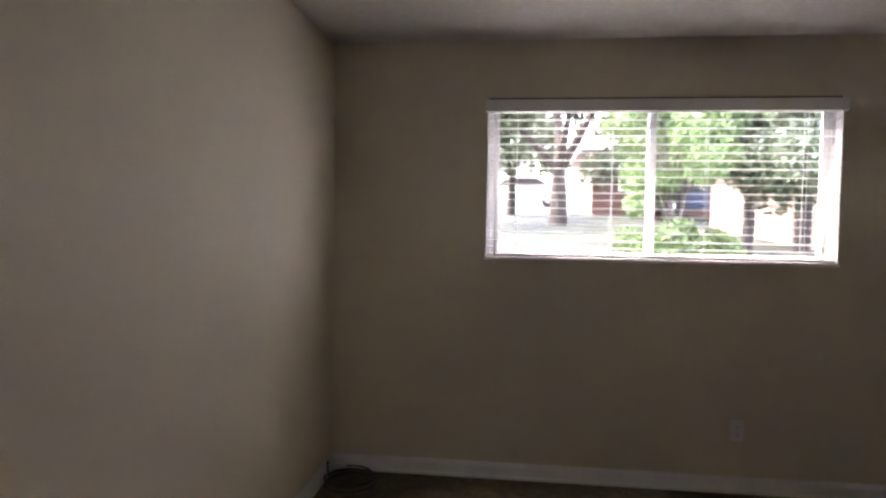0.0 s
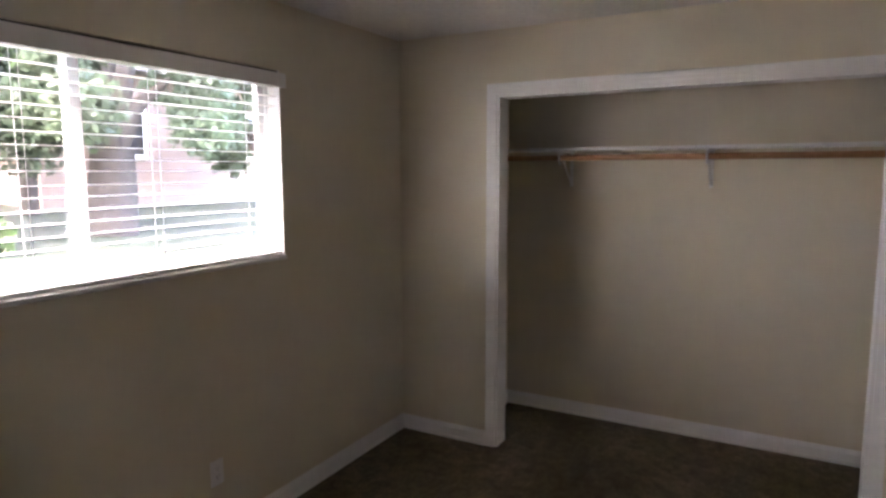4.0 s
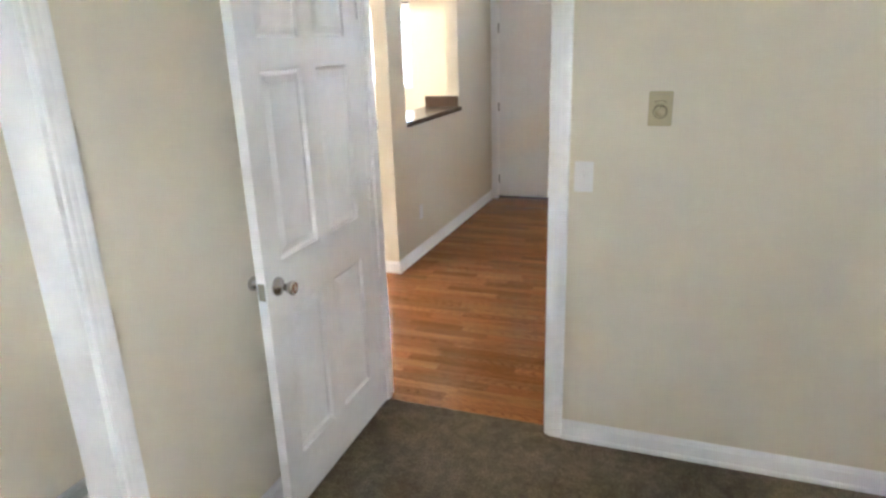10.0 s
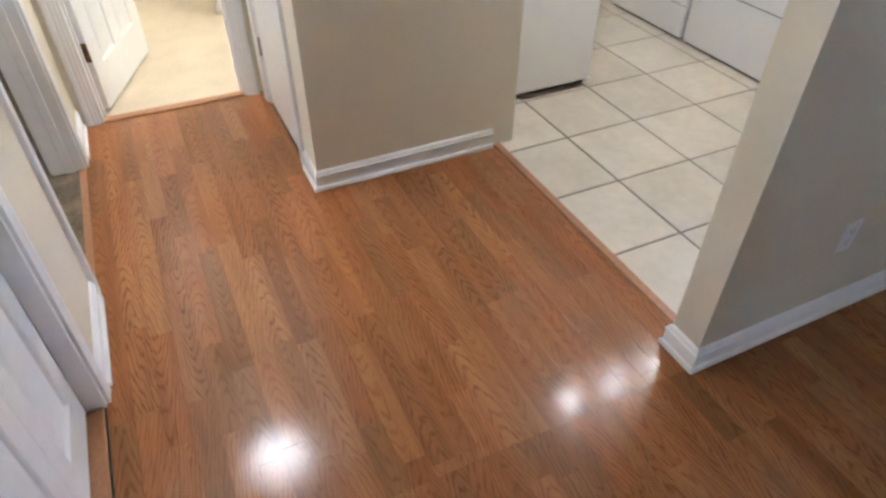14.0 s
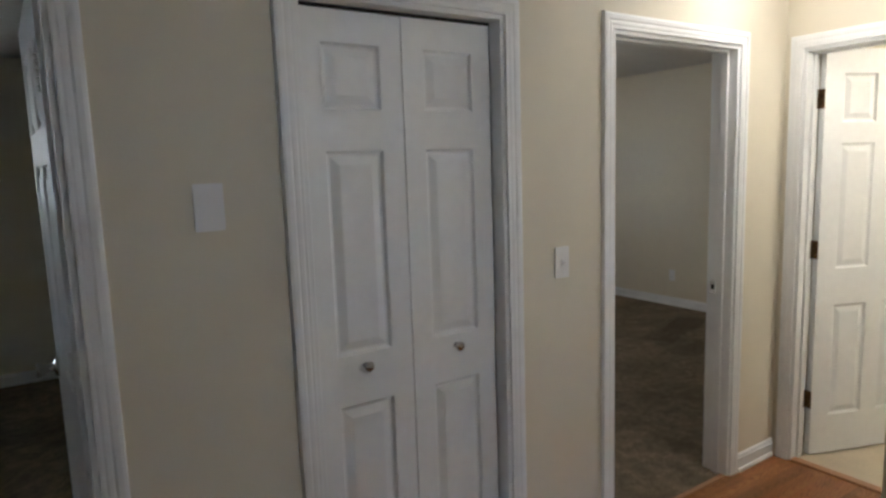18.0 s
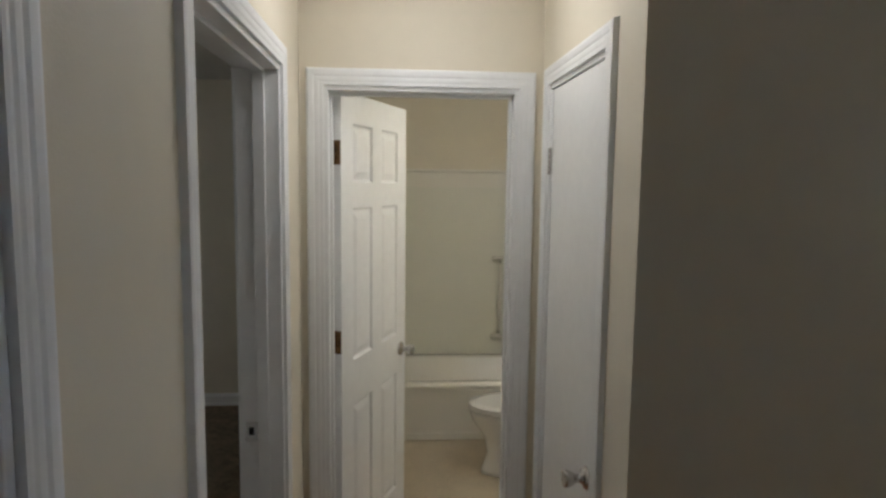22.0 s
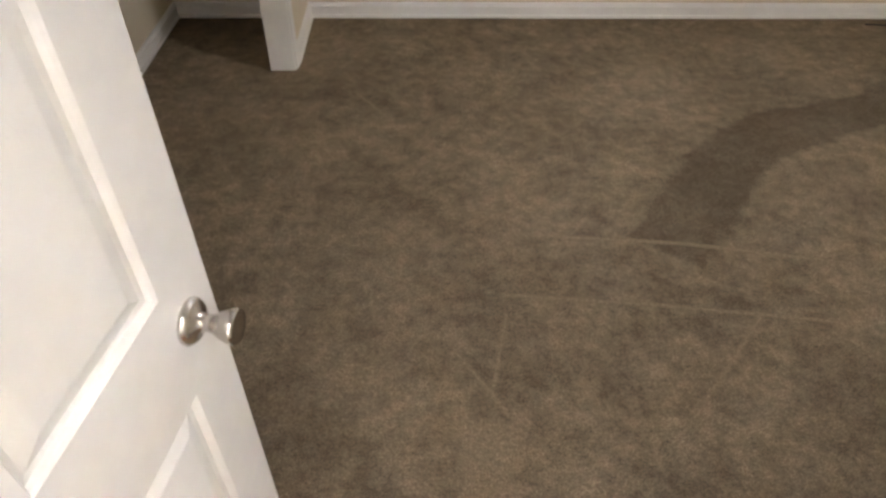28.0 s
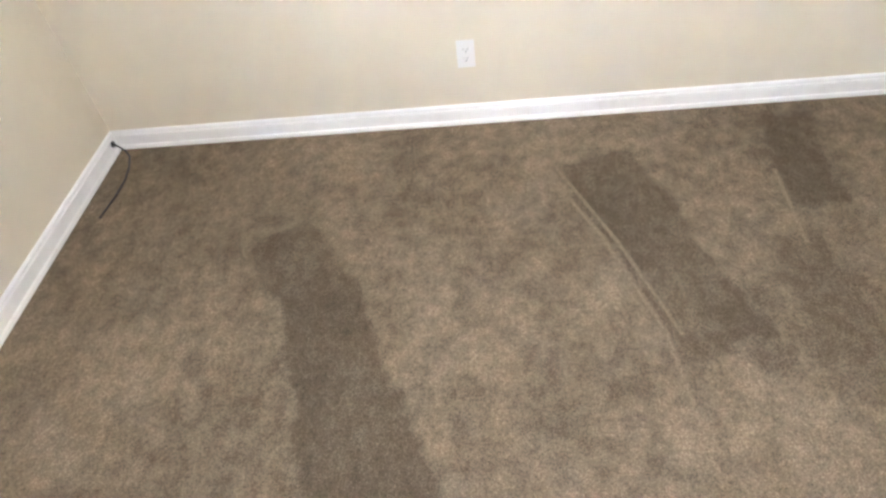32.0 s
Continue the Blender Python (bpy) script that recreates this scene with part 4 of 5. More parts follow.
for k in range(7):
    # the temperature scale, an arched row of short bars over the dial
    a = radians(60 + 10 * k)
    box(bm, 0.036 * math.cos(a) - 0.0024, 0.036 * math.cos(a) + 0.0024, -0.0268, -0.0259, -0.008 + 0.036 * math.sin(a), -0.004 + 0.036 * math.sin(a))
part("scale_marks", bm, TAN_DARK, thermostat)

alarm = thing("smoke_alarm", "round white smoke alarm on the ceiling", "smoke alarm", pose(-0.565, 0.349, CEILING))
part("base", lathe(bmesh.new(), [(0, 0), (0.066, 0), (0.066, -0.012), (0.062, -0.014), (0, -0.014)], None, 32), PLATE, alarm)
part("cover", lathe(bmesh.new(), [(0.055, -0.014), (0.06, -0.016), (0.058, -0.030), (0.042, -0.040), (0, -0.041)], None, 32), PLATE, alarm)
part("vent_ring", lathe(bmesh.new(), [(0.0595, -0.019), (0.0602, -0.020), (0.0598, -0.024), (0.059, -0.025)], None, 32), GAP, alarm)


def hole_cable(name, pts, r, label):
    return part(name, tube(bmesh.new(), pts, r, 8), BLACK, None, label, "", "cable")


coil = bmesh.new()
rng = random.Random(4)
pts = [(-3.705, 3.74, 0.075), (-3.690, 3.70, 0.06), (-3.66, 3.64, 0.02)]
for k in range(150):
    a = k * 2 * math.pi / 30 + 2.2
    lay = k / 30
    r = 0.125 + 0.014 * math.sin(lay * 2.4 + 0.6) + 0.006 * math.sin(a * 2)
    pts.append((-3.545 + r * math.cos(a), 3.640 + 0.9 * r * math.sin(a), 0.008 + 0.011 * lay + 0.004 * math.sin(a + lay)))
part("coaxial_cable", tube(coil, pts, 0.0048, 8), BLACK, None, "coil of black coaxial cable on the carpet in the corner", "", "cable")
part("cable_grommet", lathe(bmesh.new(), [(0, 0), (0.013, 0), (0.012, 0.005), (0.006, 0.008), (0, 0.008)], Matrix.Translation((-3.704, 3.74, 0.075)) @ Matrix.Rotation(radians(90), 4, "Y"), 12), BLACK, None, "black cable grommet in the baseboard", "", "grommet")
part("door_stop", lathe(bmesh.new(), [(0, 0), (0.012, 0), (0.010, 0.006), (0.005, 0.010), (0.005, 0.045), (0.010, 0.048), (0.010, 0.062), (0, 0.064)], Matrix.Translation((-0.016, 0.845, 0.055)) @ Matrix.Rotation(radians(-90), 4, "Y"), 12), NICKEL, None, "short metal door stop screwed to the baseboard", "", "door stop")

# ---- bedroom two: cable, wall hole, unseen ceiling light ----
hole_cable("loose_cable", [(5.366, 3.868, 0.050), (5.368, 3.85, 0.032), (5.364, 3.83, 0.010), (5.33, 3.80, 0.006), (5.25, 3.772, 0.006), (5.16, 3.757, 0.006), (5.06, 3.757, 0.006), (4.931, 3.773, 0.006)], 0.0042, "short length of dark cable lying in the corner")
part("cable_grommet", lathe(bmesh.new(), [(0, 0), (0.015, 0), (0.013, 0.005), (0, 0.006)], Matrix.Translation((5.366, 3.872, 0.050)) @ Matrix.Rotation(radians(90), 4, "X"), 12), BLACK, None, "dark cable hole in the baseboard corner", "", "grommet")
part("wall_hole", lathe(bmesh.new(), [(0, 0), (0.015, 0), (0.012, 0.0015), (0.006, -0.0005), (0, -0.0005)], Matrix.Translation((2.73, N2 - 0.001, 0.377)) @ Matrix.Rotation(radians(90), 4, "X"), 12), FILTER, None, "small round unfilled hole in the drywall", "", "wall hole")


def dome_light(name, label, x, y, r, drop, strength):
    """A flush ceiling light with a frosted dome, lit."""
    t = thing(name, label, "ceiling light", pose(x, y, CEILING), "ceiling lights")
    part("canopy", lathe(bmesh.new(), [(0, 0), (r * 0.72, 0), (r * 0.74, -0.008), (r * 0.66, -0.014), (0, -0.014)], None, 32), PLATE, t)
    prof = [(r * 0.64, -0.014), (r * 0.96, -0.016)] + [(r * math.cos(a) ** 0.7 if a < 1.56 else 0.0, -0.022 - drop * math.sin(a)) for a in [i * math.pi / 2 / 9 for i in range(10)]]
    part("shade", lathe(bmesh.new(), prof, None, 32), glow("lit_diffuser_glass", (1.0, 0.90, 0.77), strength), t, "glowing frosted glass dome")
    part("finial", lathe(bmesh.new(), [(0.010, -0.020 - drop), (0.012, -0.026 - drop), (0.007, -0.036 - drop), (0, -0.040 - drop)], None, 12), NICKEL, t)
    return t


hall_light = thing("ceiling_light", "lit hallway light, a bright globe under a shallow frosted dish", "ceiling light", pose(2.42, -0.555, CEILING), "ceiling lights")
part("canopy", lathe(bmesh.new(), [(0, 0), (0.075, 0), (0.077, -0.010), (0.06, -0.018), (0, -0.018)], None, 32), PLATE, hall_light)
HALL_DISH = glow("lit_dish_glass", (1.0, 0.90, 0.77), 0.25)
HALL_GLOW = glow("lit_hall_bulb", (1.0, 0.90, 0.77), 0.62)
part("dish", lathe(bmesh.new(), [(0.07, -0.016), (0.19, -0.012), (0.208, -0.016), (0.212, -0.024), (0.195, -0.042), (0.155, -0.058), (0.115, -0.066), (0.09, -0.064)], None, 44), HALL_DISH, hall_light, "glowing shallow frosted glass dish")
part("globe", lathe(bmesh.new(), [(0.088, -0.058), (0.098, -0.070), (0.098, -0.092), (0.088, -0.122), (0.070, -0.150), (0.046, -0.170), (0.022, -0.180), (0, -0.183)], None, 32), HALL_GLOW, hall_light, "glowing frosted glass bell")
# out of view, put here to light the second bedroom evenly from overhead
dome_light("ceiling_light", "unseen lit dome standing in for the second bedroom's overhead light", 3.45, 2.05, 0.15, 0.11, 0.68)

# hidden beside the doorway; an added lamp that lights the bathroom
vanity = thing("vanity_light", "unseen three globe vanity light, added to light the bathroom", "wall light", pose(3.62, -1.70, 1.98))
part("backplate", box(bmesh.new(), -0.28, 0.28, 0.0, 0.03, -0.055, 0.055, 0.008, 2), NICKEL, vanity)
for k in (-1, 0, 1):
    part("arm", tube(bmesh.new(), [(0.19 * k, 0.03, 0), (0.19 * k, 0.085, 0)], 0.012, 10), NICKEL, vanity)
    part("globe", lathe(bmesh.new(), [(0.0, -0.055)] + [(0.055 * math.sin(a), -0.055 * math.cos(a)) for a in [j * math.pi / 10 for j in range(1, 10)]] + [(0.0, 0.055)], Matrix.Translation((0.19 * k, 0.13, 0)), 20), glow("lit_globe", (1.0, 0.89, 0.72), 2.1) if k == -1 else bpy.data.materials["lit_globe"], vanity, "glowing frosted globe")

# ---- hallway: return air grille ----
grille = thing("air_grille", "white return air grille with a grey filter, low in the wall", "vent", pose(0.200, -0.125, 0.412))
gw, gh = 0.390, 0.298
fr = panel_wall(bmesh.new(), "y", -0.014, 0.0, -gw / 2, gw / 2, -gh / 2, gh / 2, [(-gw / 2 + 0.026, -0.011, -gh / 2 + 0.03, gh / 2 - 0.026), (0.011, gw / 2 - 0.026, -gh / 2 + 0.03, gh / 2 - 0.026)])
part("frame", fr, TRIM, grille)
for a in (-0.091, 0.091):
    part("filter", box(bmesh.new(), a - 0.082, a + 0.082, -0.004, -0.001, -gh / 2 + 0.028, gh / 2 - 0.024), FILTER, grille, "dusty grey filter mesh")
part("latch", box(bmesh.new(), -0.15, -0.13, -0.019, -0.014, -gh / 2 + 0.006, -gh / 2 + 0.022, 0.002), TRIM, grille)
part("label_sticker", box(bmesh.new(), -0.178, -0.150, -0.0148, -0.014, gh / 2 - 0.018, gh / 2 - 0.006), material("red_sticker", (0.45, 0.12, 0.09), 0.5), grille, "small red sticker")

# ---- thresholds ----
part("threshold_kitchen", box(bmesh.new(), 0.704, 1.99, -1.862, -1.826, -0.012, 0.008, 0.003), THRESH, None, "oak reducer strip between laminate and tile", "structure", "threshold")
part("threshold_bath", box(bmesh.new(), 2.95, 2.997, BATH[0] + 0.016, BATH[1] - 0.016, -0.012, 0.010, 0.003), THRESH, None, "oak reducer strip at the bathroom doorway", "structure", "threshold")
part("threshold_bedroom_two", box(bmesh.new(), D2[0] + 0.016, D2[1] - 0.016, -0.127, -0.100, -0.012, 0.004, 0.002), THRESH, None, "narrow oak strip where carpet meets laminate", "structure", "threshold")

# ---- bathroom ----
tub = thing("bathtub", "white acrylic alcove bathtub with an apron", "bathtub", pose(4.67, -1.70, 0))
L, W, H = 1.555, 0.725, 0.385
bm = bmesh.new()


def rounded(x0, x1, y0, y1, r, z, n=5):
    pts = []
    for cx, cy, a0 in ((x1 - r, y1 - r, 0), (x0 + r, y1 - r, 90), (x0 + r, y0 + r, 180), (x1 - r, y0 + r, 270)):
        for k in range(n + 1):
            a = radians(a0 + 90 * k / n)
            pts.append((cx + r * math.cos(a), cy + r * math.sin(a), z))
    return pts


loops = [rounded(0, W, 0, L, 0.012, H - 0.03), rounded(0, W, 0, L, 0.015, H), rounded(0.07, W - 0.05, 0.09, L - 0.09, 0.10, H), rounded(0.085, W - 0.065, 0.11, L - 0.11, 0.10, H - 0.02), rounded(0.13, W - 0.12, 0.2, L - 0.2, 0.12, 0.09), rounded(0.2, W - 0.2, 0.3, L - 0.3, 0.1, 0.08)]
vs = [[bm.verts.new(c) for c in l] for l in loops]
for a, b in zip(vs, vs[1:]):
    for k in range(len(a)):
        bm.faces.new((a[k], a[(k + 1) % len(a)], b[(k + 1) % len(a)], b[k])).smooth = True
bm.faces.new(vs[-1])
part("basin", bm, TUBM, tub)
part("apron", box(bmesh.new(), 0.012, 0.035, 0, L, 0.055, H - 0.03, 0.006), TUBM, tub)
part("apron_lip", box(bmesh.new(), 0.0, 0.03, 0, L, H - 0.075, H - 0.03, 0.008, 2), TUBM, tub)
part("apron_foot", box(bmesh.new(), 0.0, 0.035, 0, L, 0.0, 0.058, 0.008, 2), TUBM, tub)
surround = thing("tub_surround", "cream plastic tub surround panels with a ledge", "tub surround", pose(0, 0, 0))
part("back_panel", box(bmesh.new(), 5.385, 5.399, -1.699, -0.127, H, 1.78, 0.004), SURROUND, surround)
part("side_panel", box(bmesh.new(), 4.66, 5.385, -0.140, -0.127, H, 1.78, 0.004), SURROUND, surround)
part("side_panel", box(bmesh.new(), 4.66, 5.385, -1.699, -1.686, H, 1.78, 0.004), SURROUND, surround)
part("ledge", box(bmesh.new(), 5.300, 5.399, -1.699, -0.127, 1.772, 1.792, 0.006, 2), TUBM, surround)
part("ledge_apron", box(bmesh.new(), 5.352, 5.386, -1.685, -0.141, 1.66, 1.771, 0.012, 2), TUBM, surround)
for z in (0.52, 1.12):
    part("soap_shelf", box(bmesh.new(), 5.33, 5.386, -1.33, -1.19, z, z + 0.022, 0.008, 2), TUBM, surround)
part("grab_bar", tube(bmesh.new(), [(5.385, -1.255, 0.56), (5.345, -1.255, 0.58), (5.345, -1.255, 1.08), (5.385, -1.255, 1.10)], 0.012, 10), TUBM, surround)

toilet = thing("toilet", "white porcelain toilet with a closed lid", "toilet", pose(4.20, -1.60, 0))


def oval(bm, rings, n=24):
    """Lofts ovals (cx, cy, half width, half length, z)."""
    loops = []
    for cx, cy, rx, ry, z in rings:
        loops.append([bm.verts.new((cx + rx * math.cos(2 * math.pi * k / n), cy + ry * math.sin(2 * math.pi * k / n) * (1.0 + 0.12 * max(0, math.sin(2 * math.pi * k / n))), z)) for k in range(n)])
    for a, b in zip(loops, loops[1:]):
        for k in range(n):
            bm.faces.new((a[k], a[(k + 1) % n], b[(k + 1) % n], b[k])).smooth = True
    bm.faces.new(loops[0][::-1])
    bm.faces.new(loops[-1])
    return bm


part("bowl", oval(bmesh.new(), [(0, 0.36, 0.105, 0.24, 0.0), (0, 0.36, 0.10, 0.235, 0.03), (0, 0.38, 0.085, 0.19, 0.12), (0, 0.40, 0.11, 0.19, 0.22), (0, 0.42, 0.165, 0.235, 0.32), (0, 0.42, 0.18, 0.25, 0.37), (0, 0.42, 0.18, 0.25, 0.385)]), ENAMEL, toilet)
part("seat", oval(bmesh.new(), [(0, 0.42, 0.182, 0.252, 0.387), (0, 0.42, 0.188, 0.258, 0.393), (0, 0.42, 0.188, 0.258, 0.402), (0, 0.42, 0.184, 0.254, 0.407)]), ENAMEL, toilet)
part("lid", oval(bmesh.new(), [(0, 0.42, 0.186, 0.256, 0.409), (0, 0.42, 0.188, 0.258, 0.415), (0, 0.42, 0.182, 0.252, 0.425), (0, 0.42, 0.15, 0.21, 0.430)]), ENAMEL, toilet)
part("tank", box(bmesh.new(), -0.21, 0.21, -0.09, 0.16, 0.36, 0.72, 0.025, 3), ENAMEL, toilet)
part("tank_lid", box(bmesh.new(), -0.22, 0.22, -0.094, 0.17, 0.72, 0.755, 0.012, 2), ENAMEL, toilet)
part("flush_lever", tube(bmesh.new(), [(-0.15, 0.155, 0.67), (-0.15, 0.185, 0.67), (-0.08, 0.19, 0.66)], 0.006, 8), NICKEL, toilet, "chrome flush lever")
wall("wall_bath_south", "y", -1.82, -1.70, 3.075, 5.40)

# ---- kitchen: laundry pair, fridge, counter, lamp ----
def washer(name, label, x, kind):
    t = thing(name, label, "washer" if kind == "washer" else "dryer", pose(x, -3.42, 0))
    w, d = 0.685, 0.66
    part("body", box(bmesh.new(), 0, w, -d, 0, 0.014, 0.915, 0.008, 2), APPL, t)
    part("plinth", box(bmesh.new(), 0.02, w - 0.02, -d + 0.02, -0.02, 0.0, 0.014), GAP, t)
    part("top", box(bmesh.new(), -0.003, w + 0.003, -d, 0.006, 0.905, 0.932, 0.01, 2), APPL, t)
    cp = bmesh.new()
    sec = [(-d, 0.93), (-d, 1.10), (-d + 0.06, 1.105), (-d + 0.15, 0.95), (-d + 0.15, 0.93)]
    a = [cp.verts.new((0.005, y, z)) for y, z in sec]
    b = [cp.verts.new((w - 0.005, y, z)) for y, z in sec]
    for k in range(len(sec)):
        j = (k + 1) % len(sec)
        cp.faces.new((a[k], a[j], b[j], b[k]))
    cp.faces.new(a)
    cp.faces.new(b[::-1])
    con = part("console", cp, APPL, t, "white sloping control console")
    tilt = Matrix.Rotation(radians(-60), 4, "X")
    for k, px in enumerate((0.10, 0.34, 0.46, 0.58)):
        bm = lathe(bmesh.new(), [(0, 0), (0.030, 0), (0.030, 0.004), (0.021, 0.006), (0.019, 0.026), (0, 0.027)], Matrix.Translation((px, -d + 0.106, 1.026)) @ tilt, 20)
        part("dial", bm, NICKEL if k == 0 else APPL, con, "round control dial")
    if kind == "dryer":
        dr = part("door", box(bmesh.new(), 0.06, w - 0.09, 0.0, 0.014, 0.36, 0.845, 0.012, 2), APPL, t)
        part("door_gap", panel_wall(bmesh.new(), "y", 0.0005, 0.003, 0.053, w - 0.083, 0.353, 0.852, [(0.06, w - 0.09, 0.36, 0.845)]), FILTER, t)
        part("door_grip", box(bmesh.new(), w - 0.13, w - 0.105, 0.014, 0.02, 0.60, 0.72, 0.003), APPL, dr)
    else:
        part("lid", box(bmesh.new(), 0.06, w - 0.06, -d + 0.20, -0.05, 0.932, 0.944, 0.006), APPL, t)
        part("front_seam", box(bmesh.new(), 0.0, w, 0.0, 0.0015, 0.20, 0.203), FILTER, t)
    return t


washer("clothes_dryer", "white front loading clothes dryer with a back console", 1.855, "dryer")
washer("washing_machine", "white top loading washing machine beside the dryer", 2.565, "washer")
fridge = thing("refrigerator", "white refrigerator with a dark gap under its door", "refrigerator", pose(2.30, -2.58, 0))
part("body", box(bmesh.new(), 0.06, 0.72, 0.0, 0.60, 0.03, 1.66, 0.01, 2), APPL, fridge)
part("plinth", box(bmesh.new(), 0.05, 0.70, 0.01, 0.59, 0.0, 0.03), GAP, fridge)
for a, b, nm in ((0.035, 1.12, "door"), (1.13, 1.66, "freezer_door")):
    dr = part(nm, box(bmesh.new(), 0.0, 0.055, 0.003, 0.597, a, b, 0.014, 3), APPL, fridge)
    part("handle", box(bmesh.new(), -0.035, 0.002, 0.54, 0.565, a + 0.12 if nm != "door" else b - 0.42, b - 0.1, 0.008, 2), APPL, dr)
part("bottom_hinge", box(bmesh.new(), 0.004, 0.06, -0.012, 0.035, 0.028, 0.045, 0.003), APPL, fridge)

counter = thing("bar_counter", "brown laminate bar top in the kitchen pass-through", "counter", pose(0, 0, 0))
bm = bmesh.new()
edge = [(0.569, -3.251), (0.924, -3.251), (0.924, -1.94), (0.909, -1.885), (0.874, -1.85), (0.819, -1.835), (0.706, -1.835), (0.706, -2.025), (0.569, -2.025)]
for z in (1.069, 1.106):
    bm.faces.new([bm.verts.new((px, py, z)) for px, py in edge])
bm.verts.ensure_lookup_table()
for k in range(len(edge)):
    j = (k + 1) % len(edge)
    bm.faces.new((bm.verts[k], bm.verts[j], bm.verts[len(edge) + j], bm.verts[len(edge) + k]))
part("top", bm, COUNTER, counter)
part("backsplash", box(bmesh.new(), 0.599, 0.924, -3.251, -3.233, 1.106, 1.20, 0.003), COUNTER, counter)
for y in (-2.1, -3.1):
    part("bracket", box(bmesh.new(), 0.705, 0.864, y - 0.012, y + 0.012, 1.03, 1.066, 0.003), TRIM, counter)

bar = thing("ceiling_light", "three bulb light bar on the kitchen ceiling, lit", "ceiling light", pose(1.90, -2.95, CEILING))
part("plate", box(bmesh.new(), -0.05, 0.05, -0.45, 0.45, -0.035, 0.0, 0.006), NICKEL, bar)
for k in (-1, 0, 1):
    part("socket", lathe(bmesh.new(), [(0, -0.035), (0.028, -0.035), (0.03, -0.06), (0.024, -0.10), (0, -0.10)], Matrix.Translation((0, 0.39 * k, 0)), 16), NICKEL, bar)
    part("bulb", lathe(bmesh.new(), [(0.016, -0.095), (0.026, -0.102), (0.046, -0.120), (0.055, -0.143), (0.052, -0.165), (0.038, -0.185), (0.018, -0.195), (0, -0.197)], Matrix.Translation((0, 0.39 * k, 0)), 20), glow("lit_bulb", (1.0, 0.85, 0.65), 1.22) if k == -1 else bpy.data.materials["lit_bulb"], bar, "glowing warm bulb")


# ---- outside ----
GRASS = material("lawn", (0.028, 0.035, 0.018), 0.9, grain=0.3, grain_scale=30, stain=0.3, stain_scale=0.6, bump=0.6, bump_scale=60)
ASPHALT = material("asphalt", (0.08, 0.08, 0.08), 0.85, grain=0.2, grain_scale=60)
BARK = material("bark", (0.045, 0.036, 0.03), 0.9, grain=0.3, grain_scale=25, bump=0.8, bump_scale=40)
LEAF = material("leaves", (0.080, 0.110, 0.065), 0.6, grain=0.45, grain_scale=1.2, stain=0.3, stain_scale=0.4)
LEAFY = material("yellow_green_leaves", (0.112, 0.172, 0.066), 0.6, grain=0.45, grain_scale=1.5, stain=0.3, stain_scale=0.4)
for leaf_mat in (LEAF, LEAFY):
    # thin leaves let part of the light through
    nt = leaf_mat.node_tree
    through_leaf, both = nt.nodes.new("ShaderNodeBsdfTranslucent"), nt.nodes.new("ShaderNodeMixShader")
    base = nt.nodes["Principled BSDF"]
    nt.links.new(base.inputs["Base Color"].links[0].from_socket, through_leaf.inputs["Color"])
    both.inputs[0].default_value = 0.45
    nt.links.new(base.outputs[0], both.inputs[1])
    nt.links.new(through_leaf.outputs[0], both.inputs[2])
    nt.links.new(both.outputs[0], nt.nodes["Material Output"].inputs[0])
BRICK = material("house_brick", (0.12, 0.06, 0.05), 0.9, grain=0.2, grain_scale=20, bump=0.4, bump_scale=25)
SIDING = material("pale_siding", (0.6, 0.57, 0.5), 0.7, grain=0.08, grain_scale=8)
PINK = material("pinkish_stucco", (0.26, 0.185, 0.15), 0.85, grain=0.06, grain_scale=10, stain=0.08)
ROOF = material("shingle_roof", (0.10, 0.085, 0.075), 0.9, grain=0.25, grain_scale=12)
CARPAINT = material("dark_blue_car_paint", (0.03, 0.045, 0.08), 0.25, coat=0.6)
WHITECAR = material("white_car_paint", (0.75, 0.75, 0.75), 0.25, coat=0.6)

BANK = [(-900, -0.28), (5.2, -0.28), (6.4, 0.1), (7.6, 0.62), (8.6, 0.86), (13.0, 0.96), (20.0, 1.36), (26.0, 1.80), (31.0, 2.15), (40.0, 2.40), (900, 2.40)]


def ground_z(y):
    """The height of the lawn, which climbs away from the house."""
    return float(np.interp(y, [p[0] for p in BANK], [p[1] for p in BANK]))



g = bmesh.new()
xs = (-900, -30, -10, 0, 10, 30, 900)
rows = [[g.verts.new((x, y, z)) for x in xs] for y, z in BANK]
for a, b in zip(rows, rows[1:]):
    for k in range(len(xs) - 1):
        g.faces.new((a[k], a[k + 1], b[k + 1], b[k])).smooth = True
part("ground", g, GRASS, None, "dry green lawn on a low bank, reaching out to the distance", "structure", "ground")
road = bmesh.new()
v = [road.verts.new((x, y, ground_z(y) + dz)) for y, dz in ((29, -0.3), (29, 0.03), (31, 0.03), (37, 0.03), (37, -0.3)) for x in (-300, 300)]
for k in (0, 2, 4, 6):
    road.faces.new((v[k], v[k + 1], v[k + 3], v[k + 2]))
part("road", road, ASPHALT, None, "pale asphalt street beyond the lawn", "structure", "road")


